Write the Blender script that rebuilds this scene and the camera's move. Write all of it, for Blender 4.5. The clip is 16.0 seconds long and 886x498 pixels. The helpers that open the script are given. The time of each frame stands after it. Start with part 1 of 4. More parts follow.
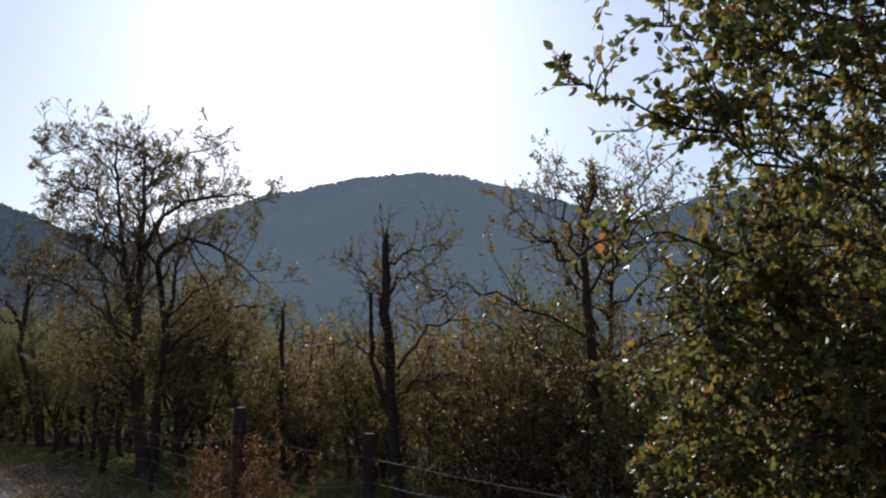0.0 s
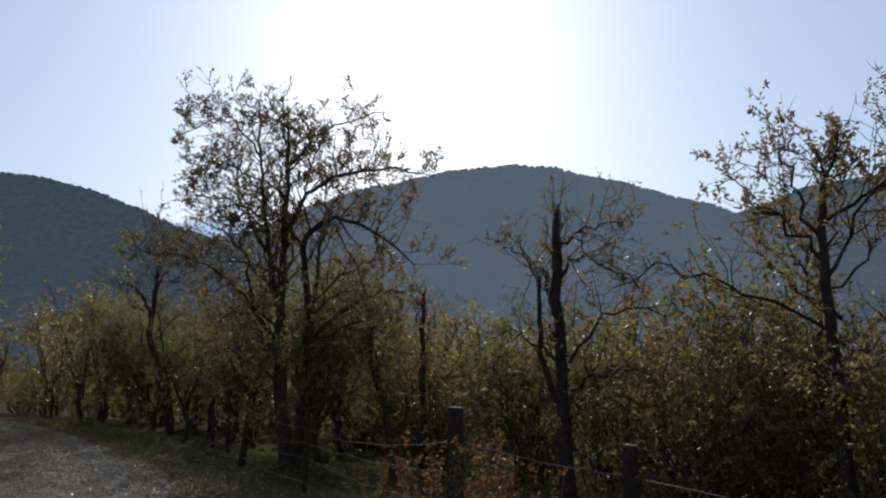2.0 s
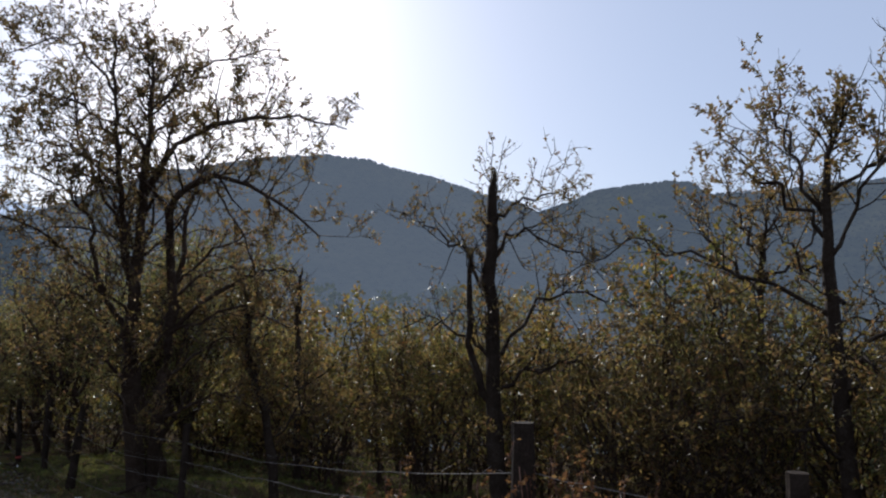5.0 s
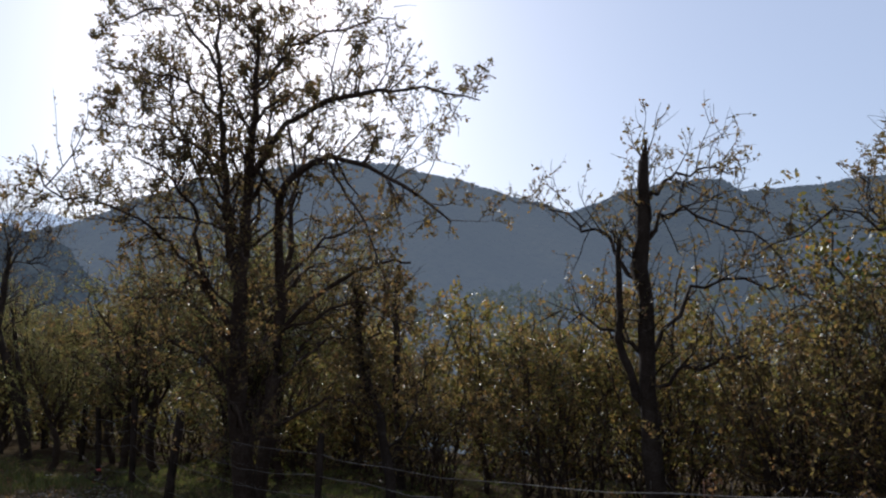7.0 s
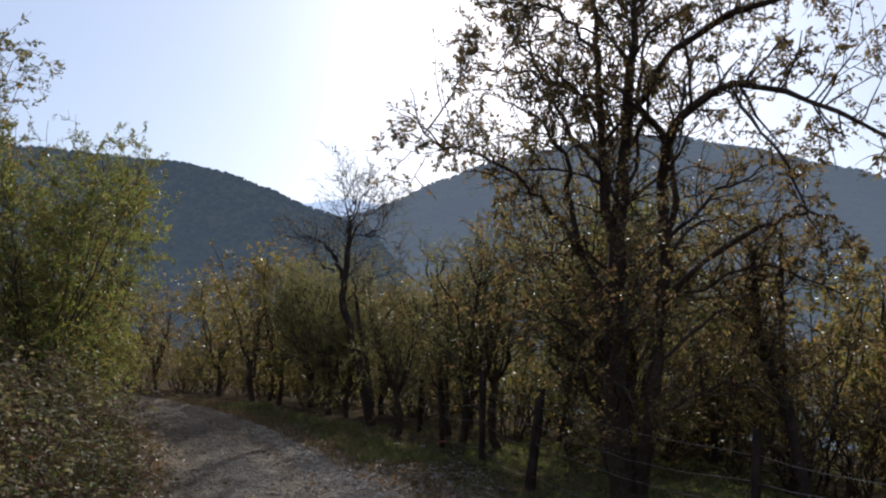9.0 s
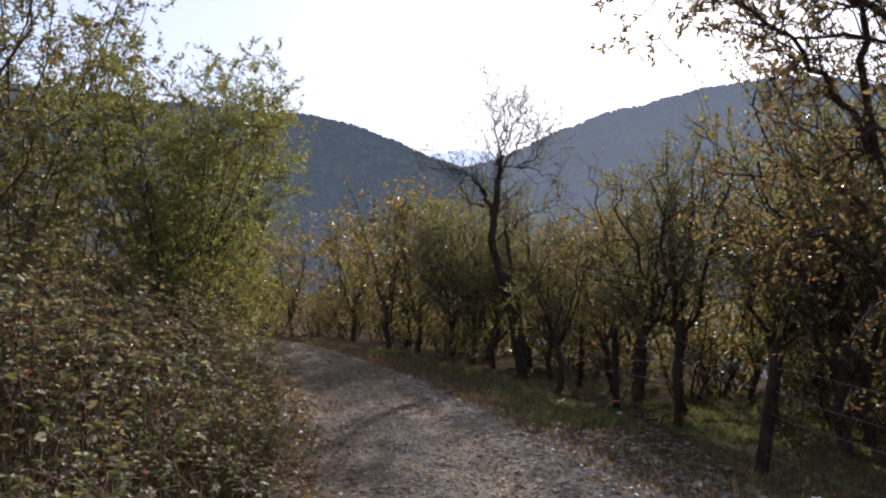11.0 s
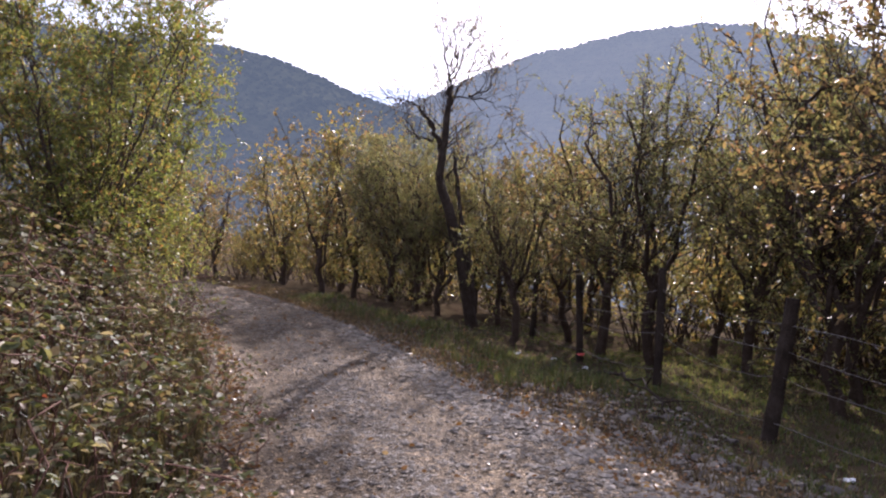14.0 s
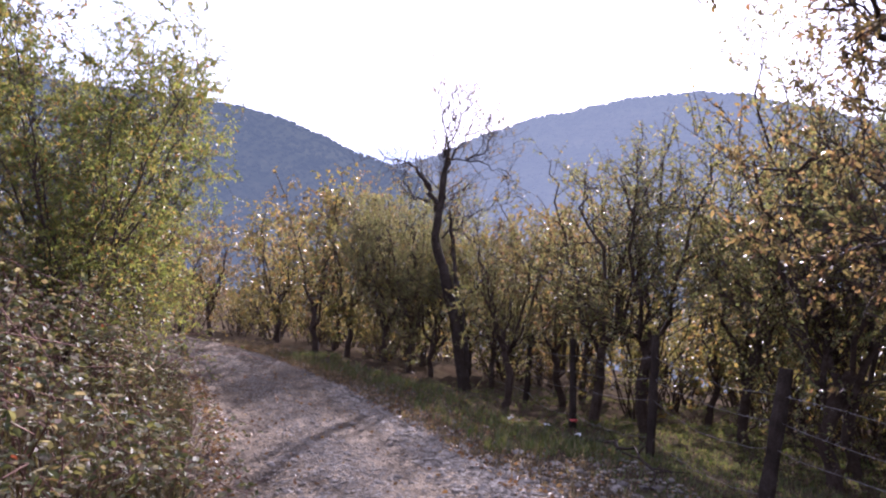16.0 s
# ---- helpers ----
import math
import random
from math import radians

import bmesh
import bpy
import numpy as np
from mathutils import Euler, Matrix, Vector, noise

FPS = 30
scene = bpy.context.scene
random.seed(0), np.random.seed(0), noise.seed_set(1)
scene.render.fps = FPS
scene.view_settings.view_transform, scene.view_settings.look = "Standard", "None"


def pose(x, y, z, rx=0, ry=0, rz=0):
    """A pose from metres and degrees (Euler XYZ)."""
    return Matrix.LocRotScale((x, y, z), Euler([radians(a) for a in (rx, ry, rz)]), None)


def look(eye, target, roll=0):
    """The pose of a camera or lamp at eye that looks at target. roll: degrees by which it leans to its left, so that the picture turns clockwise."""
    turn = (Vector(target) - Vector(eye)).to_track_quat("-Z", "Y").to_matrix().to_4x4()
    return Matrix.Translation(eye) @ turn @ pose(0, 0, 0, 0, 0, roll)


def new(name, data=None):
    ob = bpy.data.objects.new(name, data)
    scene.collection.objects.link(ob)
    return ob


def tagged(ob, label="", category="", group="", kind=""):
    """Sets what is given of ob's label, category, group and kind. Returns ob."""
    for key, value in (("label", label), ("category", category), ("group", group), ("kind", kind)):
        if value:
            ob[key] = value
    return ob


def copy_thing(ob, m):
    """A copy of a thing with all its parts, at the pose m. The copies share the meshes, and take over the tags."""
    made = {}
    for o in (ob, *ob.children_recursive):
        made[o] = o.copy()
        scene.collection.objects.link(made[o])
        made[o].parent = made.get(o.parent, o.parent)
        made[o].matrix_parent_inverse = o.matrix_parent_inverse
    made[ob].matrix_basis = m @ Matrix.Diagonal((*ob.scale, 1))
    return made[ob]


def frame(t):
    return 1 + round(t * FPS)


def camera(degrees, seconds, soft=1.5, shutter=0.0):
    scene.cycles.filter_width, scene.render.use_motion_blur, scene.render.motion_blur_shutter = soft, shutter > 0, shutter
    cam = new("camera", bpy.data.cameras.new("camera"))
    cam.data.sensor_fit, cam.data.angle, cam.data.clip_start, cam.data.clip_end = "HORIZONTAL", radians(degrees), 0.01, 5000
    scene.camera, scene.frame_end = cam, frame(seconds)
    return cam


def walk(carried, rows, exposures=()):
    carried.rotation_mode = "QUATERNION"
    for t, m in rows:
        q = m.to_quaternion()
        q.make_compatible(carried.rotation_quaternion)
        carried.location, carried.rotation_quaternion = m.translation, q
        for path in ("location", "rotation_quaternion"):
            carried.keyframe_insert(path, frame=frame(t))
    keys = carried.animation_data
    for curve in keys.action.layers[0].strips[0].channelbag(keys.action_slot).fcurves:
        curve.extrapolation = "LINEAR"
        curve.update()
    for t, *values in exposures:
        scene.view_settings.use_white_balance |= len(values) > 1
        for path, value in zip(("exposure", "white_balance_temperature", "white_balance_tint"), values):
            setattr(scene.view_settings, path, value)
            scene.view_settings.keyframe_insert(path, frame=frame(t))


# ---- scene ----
cam = camera(59.1, 16.0, soft=2.2)
PATH = [
    (0, (0.277, 0.721, 1.8), (0.258, 2.707, 2.035), -0.2),
    (0.5, (-0.08, 1.108, 1.763), (-0.348, 3.078, 1.982), -0.3),
    (1, (-0.372, 1.368, 1.818), (-0.533, 3.344, 2.078), 1.2),
    (1.5, (-0.6, 1.708, 1.756), (-0.742, 3.695, 1.94), -0.1),
    (2, (-0.955, 2.026, 1.752), (-1.207, 3.999, 1.968), 0.5),
    (2.5, (-1.308, 2.25, 1.745), (-1.38, 4.237, 1.96), 1.5),
    (3, (-1.515, 2.629, 1.69), (-1.555, 4.62, 1.879), -1.5),
    (3.2, (-1.609, 2.763, 1.727), (-1.629, 4.755, 1.903), 1.0),
    (5.3, (-2.58, 4.083, 1.664), (-2.318, 6.056, 1.864), 0.2),
    (5.5, (-2.687, 4.212, 1.65), (-2.412, 6.186, 1.825), 0.2),
    (6, (-2.962, 4.517, 1.646), (-2.917, 6.51, 1.802), -2.6),
    (6.5, (-3.338, 4.75, 1.621), (-3.267, 6.74, 1.806), 0.7),
    (7, (-3.55, 5.041, 1.585), (-3.392, 7.024, 1.794), -0.4),
    (7.5, (-3.876, 5.389, 1.601), (-4.022, 7.371, 1.829), -2.4),
    (8, (-4.201, 5.69, 1.564), (-4.406, 7.67, 1.756), 0.5),
    (8.5, (-4.585, 5.983, 1.584), (-4.959, 7.941, 1.734), -0.1),
    (9, (-4.702, 6.344, 1.497), (-5.256, 8.26, 1.65), 0.4),
    (9.5, (-5.045, 6.684, 1.49), (-5.566, 8.612, 1.594), 2.5),
    (10, (-5.329, 6.995, 1.426), (-6.023, 8.871, 1.439), 0.2),
    (10.2, (-5.45, 7.178, 1.357), (-6.259, 9.006, 1.401), -0.6),
    (12.5, (-6.714, 8.826, 1.24), (-7.5, 10.662, 1.133), 3.0),
    (13, (-6.772, 8.93, 1.21), (-7.508, 10.783, 1.05), 3.3),
    (13.5, (-6.795, 8.901, 1.225), (-7.49, 10.771, 1.081), 2.6),
    (14, (-6.809, 8.924, 1.257), (-7.472, 10.806, 1.132), 1.7),
    (14.5, (-6.811, 8.993, 1.251), (-7.55, 10.847, 1.129), 2.1),
    (15, (-6.79, 8.997, 1.248), (-7.543, 10.844, 1.106), 2.0),
    (15.5, (-6.788, 9.002, 1.279), (-7.524, 10.861, 1.204), 2.2),
    (16, (-6.755, 8.984, 1.282), (-7.422, 10.869, 1.309), 2.8),
]
walk(cam, [(t, look(eye, target, roll)) for t, eye, target, roll in PATH],
     exposures=[(0.0, 0.2, 5250, 10), (2.5, 0.02, 5250, 9), (6.0, 0.16, 5350, 14), (8.0, 0.2, 5300, 12), (10.0, 0.5, 5400, 15), (12.3, 1.14, 5620, 24), (14.5, 1.56, 5480, 31), (16.0, 1.74, 5250, 37)])

# ---- daylight: a low autumn sun ahead, just above the hill ----
SUN_AZ, SUN_EL = -9.5, 24.6          # degrees to the right of +y, and above the horizon
world = bpy.data.worlds.new("sky")
scene.world = world
world.use_nodes = True
wn = world.node_tree.nodes
sky = wn.new("ShaderNodeTexSky")
sky.sky_type, sky.sun_disc = "NISHITA", False
sky.sun_elevation, sky.sun_rotation = radians(SUN_EL), radians(SUN_AZ)
sky.air_density, sky.dust_density, sky.ozone_density = 1.0, 1.3, 1.0
haze = wn.new("ShaderNodeMix")               # a thin even veil over the clear sky
haze.data_type = "RGBA"
haze.inputs[0].default_value, haze.inputs[7].default_value = 0.57, (7.0, 7.0, 7.15, 1)
world.node_tree.links.new(sky.outputs[0], haze.inputs[6])
world.node_tree.links.new(haze.outputs[2], wn["Background"].inputs[0])
wn["Background"].inputs[1].default_value = 0.085
sun_data = bpy.data.lights.new("sun", "SUN")
sun_data.energy, sun_data.angle, sun_data.color = 5.0, radians(0.53), (1.0, 0.90, 0.73)
sun = new("sun", sun_data)
sa, se = radians(SUN_AZ), radians(SUN_EL)
SUN_WAY = Vector((math.sin(sa) * math.cos(se), math.cos(sa) * math.cos(se), math.sin(se)))
sun.matrix_world = look(SUN_WAY * 200, (0, 0, 0))

# ---- the plan: u runs along the track, v to its right, h above the track's plane ----
AX = np.array([-0.6112, 0.7915])
AY = np.array([0.7915, 0.6112])
O0 = np.array([0.0, 0.14])
CENTRE_U = [-30, 0, 6, 11, 16, 20, 24, 28, 32, 36, 41, 60, 90]
CENTRE_V = [0.8, 0.85, 0.9, 0.98, 1.3, 1.45, 1.35, 0.95, 0.4, -0.6, -2.5, -12, -30]


def xy(u, v):
    return O0[0] + u * AX[0] + v * AY[0], O0[1] + u * AX[1] + v * AY[1]


def uv(x, y):
    return (x - O0[0]) * AX[0] + (y - O0[1]) * AX[1], (x - O0[0]) * AY[0] + (y - O0[1]) * AY[1]


def waves(x, y, size, seed):
    """A cheap smooth noise in numpy, about -1 to 1."""
    rng = np.random.RandomState(seed)
    out = np.zeros_like(x)
    for k in range(6):
        a, f, p = rng.uniform(0, 6.28), 6.28 / size * rng.uniform(0.6, 1.7), rng.uniform(0, 6.28)
        out = out + np.sin((x * math.cos(a) + y * math.sin(a)) * f + p)
    return out / 3.5


def plane_z(u):
    return 0.3 - 0.05 * np.clip(u, -40, 70)


def ground_z(x, y):
    x, y = np.asarray(x, float), np.asarray(y, float)
    u, v = uv(x, y)
    c = np.interp(u, CENTRE_U, CENTRE_V)
    right = np.maximum(v - c - 1.3, 0)
    r = np.minimum(right, 60)
    drop = np.maximum(0.045 * r + 0.0042 * r * r + 0.12 * np.maximum(right - 60, 0), 0)
    left = np.maximum(c - 1.35 - v, 0)
    rise = 0.55 * (1 - np.exp(-left / 1.2)) + 0.10 * np.minimum(left, 60)
    off = np.minimum(right + left, 1.5) / 1.5
    rough = 0.035 * waves(x, y, 1.1, 3) * off + 0.10 * waves(x, y, 5.0, 4) * off
    z = plane_z(u) - drop + rise + rough
    return np.maximum(z, -40.0 + 0.02 * waves(x, y, 40, 5))


def road_z(x, y):
    u, v = uv(np.asarray(x, float), np.asarray(y, float))
    s = v - np.interp(u, CENTRE_U, CENTRE_V)
    ruts = -0.035 * np.exp(-((np.abs(s) - 0.62) / 0.22) ** 2) + 0.025 * np.exp(-(s / 0.3) ** 2)
    wide = np.where(s > 0, 1.12 + 0.45 * np.exp(-((u - 14.5) / 3.5) ** 2), 1.12)
    edge = -0.10 * np.maximum(np.abs(s + 0.10 * waves(x, y, 1.7, 9) + 0.14 * waves(x, y, 3.1, 12) + 0.06 * waves(x, y, 0.6, 13)) - wide, 0) / 0.4
    return plane_z(u) + 0.02 + ruts + edge + 0.012 * waves(x, y, 0.5, 7) + 0.006 * waves(x, y, 0.16, 8)


# ---- materials ----
def material(name):
    m = bpy.data.materials.new(name)
    m.use_nodes = True
    return m, m.node_tree.nodes, m.node_tree.links


def ramp(nodes, stops, smooth=True):
    r = nodes.new("ShaderNodeValToRGB")
    r.color_ramp.interpolation = "LINEAR" if smooth else "CONSTANT"
    while len(r.color_ramp.elements) < len(stops):
        r.color_ramp.elements.new(0.5)
    for e, (p, c) in zip(r.color_ramp.elements, stops):
        e.position, e.color = p, (*c, 1)
    return r


def noise_node(nodes, links, scale, detail=6, rough=0.6, coord="Object"):
    tc = nodes.new("ShaderNodeTexCoord")
    n = nodes.new("ShaderNodeTexNoise")
    n.inputs["Scale"].default_value, n.inputs["Detail"].default_value, n.inputs["Roughness"].default_value = scale, detail, rough
    links.new(tc.outputs[coord], n.inputs["Vector"])
    return n


def leaf_material(name, stops, through_light=0.5, rough=0.5, glow=1.4, gloss=0.3):
    m, n, l = material(name)
    b = n["Principled BSDF"]
    geo = n.new("ShaderNodeNewGeometry")
    r = ramp(n, stops)
    l.new(geo.outputs["Random Per Island"], r.inputs[0])
    spots = noise_node(n, l, 40, 3)
    mix = n.new("ShaderNodeMix")
    mix.data_type, mix.blend_type = "RGBA", "MULTIPLY"
    sp = ramp(n, [(0.35, (0.62, 0.55, 0.42)), (0.6, (1, 1, 1))])
    l.new(spots.outputs[0], sp.inputs[0])
    mix.inputs[0].default_value = 0.7
    l.new(r.outputs[0], mix.inputs[6])
    l.new(sp.outputs[0], mix.inputs[7])
    l.new(mix.outputs[2], b.inputs["Base Color"])
    b.inputs["Roughness"].default_value = rough
    b.inputs["Specular IOR Level"].default_value = gloss
    tr = n.new("ShaderNodeBsdfTranslucent")
    warm = n.new("ShaderNodeMix")
    warm.data_type, warm.blend_type = "RGBA", "MULTIPLY"
    warm.inputs[0].default_value = 1.0
    warm.inputs[7].default_value = (1.16 * glow, 1.1 * glow, 0.68 * glow, 1)
    l.new(mix.outputs[2], warm.inputs[6])
    l.new(warm.outputs[2], tr.inputs[0])
    ms = n.new("ShaderNodeMixShader")
    ms.inputs[0].default_value = through_light
    l.new(b.outputs[0], ms.inputs[1])
    l.new(tr.outputs[0], ms.inputs[2])
    l.new(ms.outputs[0], n["Material Output"].inputs[0])
    return m


def rough_material(name, stops, scale, rough=0.9, bump=0.4, fine=60, dist=0.02, spec=0.3):
    """Noise at two sizes in colour and relief."""
    m, n, l = material(name)
    b = n["Principled BSDF"]
    big, small = noise_node(n, l, scale, 5), noise_node(n, l, fine, 6)
    add = n.new("ShaderNodeMath")
    add.operation = "MULTIPLY_ADD"
    add.inputs[1].default_value = 0.45
    half = n.new("ShaderNodeMath")
    half.operation, half.inputs[1].default_value = "MULTIPLY", 0.55
    l.new(big.outputs[0], half.inputs[0])
    l.new(small.outputs[0], add.inputs[0])
    l.new(half.outputs[0], add.inputs[2])
    r = ramp(n, stops)
    l.new(add.outputs[0], r.inputs[0])
    l.new(r.outputs[0], b.inputs["Base Color"])
    b.inputs["Roughness"].default_value = rough
    b.inputs["Specular IOR Level"].default_value = spec
    bp = n.new("ShaderNodeBump")
    bp.inputs["Strength"].default_value, bp.inputs["Distance"].default_value = bump, dist
    l.new(add.outputs[0], bp.inputs["Height"])
    l.new(bp.outputs[0], b.inputs["Normal"])
    return m


PLUM = leaf_material("plum_leaf", [(0, (0.07, 0.072, 0.03)), (0.4, (0.114, 0.105, 0.041)), (0.7, (0.165, 0.134, 0.052)), (0.93, (0.19, 0.122, 0.052)), (1, (0.15, 0.08, 0.045))], 0.54, glow=1.5)
DRY = leaf_material("drying_plum_leaf", [(0, (0.072, 0.062, 0.03)), (0.4, (0.118, 0.093, 0.045)), (0.75, (0.162, 0.113, 0.058)), (1, (0.135, 0.075, 0.048))], 0.52, glow=1.6)
GREEN = leaf_material("hedge_leaf", [(0, (0.05, 0.06, 0.024)), (0.5, (0.095, 0.097, 0.034)), (0.8, (0.16, 0.13, 0.044)), (0.97, (0.20, 0.13, 0.045)), (1, (0.28, 0.10, 0.04))], 0.48, glow=1.5)
YELLOW = leaf_material("willow_leaf", [(0, (0.06, 0.083, 0.023)), (0.45, (0.125, 0.146, 0.04)), (0.82, (0.185, 0.172, 0.052)), (0.95, (0.21, 0.14, 0.05)), (1, (0.24, 0.11, 0.045))], 0.54, glow=1.5)
# tones spread wide: palest leaves imitate sun glints, darkest ones the shaded gaps
BRAMBLE = leaf_material("bramble_leaf", [(0, (0.045, 0.053, 0.02)), (0.3, (0.095, 0.104, 0.04)), (0.6, (0.175, 0.165, 0.078)), (0.76, (0.13, 0.08, 0.05)), (0.9, (0.35, 0.315, 0.21)), (0.994, (0.16, 0.085, 0.06)), (1, (0.34, 0.06, 0.03))], 0.3, 0.62, gloss=0.18)
OLIVE = leaf_material("olive_plum_leaf", [(0, (0.07, 0.08, 0.038)), (0.45, (0.12, 0.124, 0.056)), (0.78, (0.165, 0.15, 0.075)), (0.95, (0.175, 0.127, 0.07)), (1, (0.15, 0.085, 0.055))], 0.58, glow=1.6)
GRASS = leaf_material("grass_blade", [(0, (0.05, 0.075, 0.02)), (0.5, (0.085, 0.105, 0.03)), (0.8, (0.12, 0.12, 0.045)), (1, (0.18, 0.145, 0.085))], 0.4)
VERGE = leaf_material("verge_grass", [(0, (0.07, 0.052, 0.03)), (0.5, (0.12, 0.088, 0.055)), (0.8, (0.115, 0.10, 0.05)), (1, (0.26, 0.19, 0.13))], 0.4)
WEED = leaf_material("dry_dock", [(0, (0.085, 0.042, 0.022)), (0.6, (0.15, 0.078, 0.042)), (1, (0.22, 0.14, 0.075))], 0.35, 0.6, gloss=0.1)
TANGLE = leaf_material("dry_tangle", [(0, (0.035, 0.027, 0.016)), (0.5, (0.065, 0.052, 0.03)), (0.85, (0.075, 0.078, 0.032)), (1, (0.15, 0.12, 0.075))], 0.3, gloss=0.1)
FALLEN = leaf_material("fallen_leaf", [(0, (0.12, 0.06, 0.025)), (0.6, (0.22, 0.12, 0.05)), (1, (0.34, 0.24, 0.12))], 0.2, 0.55)
CANE = rough_material("bramble_cane", [(0.3, (0.05, 0.022, 0.017)), (0.5, (0.10, 0.05, 0.034)), (0.7, (0.16, 0.10, 0.066))], 9, bump=0.3, fine=50, dist=0.005, spec=0.1)
BARK = rough_material("bark", [(0.3, (0.022, 0.014, 0.0095)), (0.5, (0.054, 0.037, 0.026)), (0.7, (0.10, 0.074, 0.055))], 5, bump=0.9, fine=38, dist=0.02, spec=0.1)
DEAD = rough_material("weathered_bark", [(0.3, (0.016, 0.011, 0.008)), (0.5, (0.04, 0.029, 0.021)), (0.72, (0.085, 0.066, 0.05))], 6, bump=0.9, fine=45, dist=0.02, spec=0.08)
POST = rough_material("weathered_post", [(0.3, (0.016, 0.012, 0.009)), (0.5, (0.034, 0.025, 0.019)), (0.7, (0.068, 0.052, 0.04))], 7, bump=0.7, fine=70, dist=0.008, spec=0.03)
SOIL = rough_material("orchard_soil", [(0.3, (0.024, 0.016, 0.011)), (0.48, (0.05, 0.036, 0.023)), (0.6, (0.068, 0.054, 0.03)), (0.75, (0.11, 0.075, 0.05))], 2.2, bump=0.8, fine=34, dist=0.05, spec=0.0)


def track_material(name, stops):
    """Trodden dirt with grit and small stones set in it, bare in some patches and stony in others."""
    m, n, l = material(name)
    b = n["Principled BSDF"]
    big, small, patch = noise_node(n, l, 1.7, 5), noise_node(n, l, 48, 6), noise_node(n, l, 0.8, 4)
    tone = n.new("ShaderNodeMath")
    tone.operation, tone.inputs[1].default_value = "MULTIPLY_ADD", 0.4
    half = n.new("ShaderNodeMath")
    half.operation, half.inputs[1].default_value = "MULTIPLY", 0.6
    l.new(big.outputs[0], half.inputs[0])
    l.new(small.outputs[0], tone.inputs[0])
    l.new(half.outputs[0], tone.inputs[2])
    dirt = ramp(n, stops)
    l.new(tone.outputs[0], dirt.inputs[0])
    stony = ramp(n, [(0.36, (0.25, 0.25, 0.25)), (0.56, (1, 1, 1))])
    l.new(patch.outputs[0], stony.inputs[0])
    last, height = dirt.outputs[0], tone.outputs[0]
    for scale, depth in ((34, 0.5), (85, 0.25)):
        tc, v = n.new("ShaderNodeTexCoord"), n.new("ShaderNodeTexVoronoi")
        v.inputs["Scale"].default_value = scale
        l.new(tc.outputs["Object"], v.inputs["Vector"])
        one = n.new("ShaderNodeSeparateColor")
        l.new(v.outputs["Color"], one.inputs[0])
        shade = ramp(n, [(0, (0.42, 0.40, 0.40)), (0.45, (0.8, 0.79, 0.78)), (0.75, (1.0, 1.0, 1.0)), (0.9, (1.45, 1.45, 1.45)), (1, (2.0, 2.0, 2.0))])
        l.new(one.outputs[0], shade.inputs[0])
        mix = n.new("ShaderNodeMix")
        mix.data_type, mix.blend_type = "RGBA", "MULTIPLY"
        l.new(stony.outputs[0], mix.inputs[0])
        l.new(last, mix.inputs[6])
        l.new(shade.outputs[0], mix.inputs[7])
        last = mix.outputs[2]
        lower = n.new("ShaderNodeMath")
        lower.operation, lower.inputs[1].default_value = "MULTIPLY_ADD", -depth
        l.new(v.outputs["Distance"], lower.inputs[0])
        l.new(height, lower.inputs[2])
        height = lower.outputs[0]
    l.new(last, b.inputs["Base Color"])
    b.inputs["Roughness"].default_value, b.inputs["Specular IOR Level"].default_value = 0.9, 0.05
    bp = n.new("ShaderNodeBump")
    bp.inputs["Strength"].default_value, bp.inputs["Distance"].default_value = 0.9, 0.03
    l.new(height, bp.inputs["Height"])
    l.new(bp.outputs[0], b.inputs["Normal"])
    return m


DIRT = track_material("track_dirt", [(0.36, (0.052, 0.038, 0.025)), (0.46, (0.102, 0.076, 0.049)), (0.54, (0.15, 0.112, 0.072)), (0.66, (0.225, 0.174, 0.113))])
STONE = rough_material("limestone", [(0.3, (0.09, 0.075, 0.058)), (0.5, (0.18, 0.153, 0.122)), (0.7, (0.36, 0.32, 0.265))], 6, bump=0.5, fine=50, dist=0.01, spec=0.1)
COBBLE = rough_material("field_stone", [(0.3, (0.05, 0.042, 0.035)), (0.5, (0.11, 0.094, 0.078)), (0.7, (0.20, 0.178, 0.15))], 14, bump=0.6, fine=60, dist=0.01, spec=0.1)


def hazed_wood_material(name, stops, haze_glow):
    """Woods seen from far off: a dark canopy, with the haze before it painted in as even emission."""
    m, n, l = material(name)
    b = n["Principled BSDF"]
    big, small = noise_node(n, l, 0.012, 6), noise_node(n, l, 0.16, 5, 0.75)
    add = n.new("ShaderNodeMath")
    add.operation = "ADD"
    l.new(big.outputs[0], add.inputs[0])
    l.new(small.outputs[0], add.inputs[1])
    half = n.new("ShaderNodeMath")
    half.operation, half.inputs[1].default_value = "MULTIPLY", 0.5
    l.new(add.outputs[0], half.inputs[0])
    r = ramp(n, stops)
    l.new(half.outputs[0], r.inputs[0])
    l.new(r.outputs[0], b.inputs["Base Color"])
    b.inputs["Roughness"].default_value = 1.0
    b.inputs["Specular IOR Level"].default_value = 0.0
    # the wood gives off no light: this emission imitates haze in front of it
    b.inputs["Emission Color"].default_value = (*haze_glow, 1)
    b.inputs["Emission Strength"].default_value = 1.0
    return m


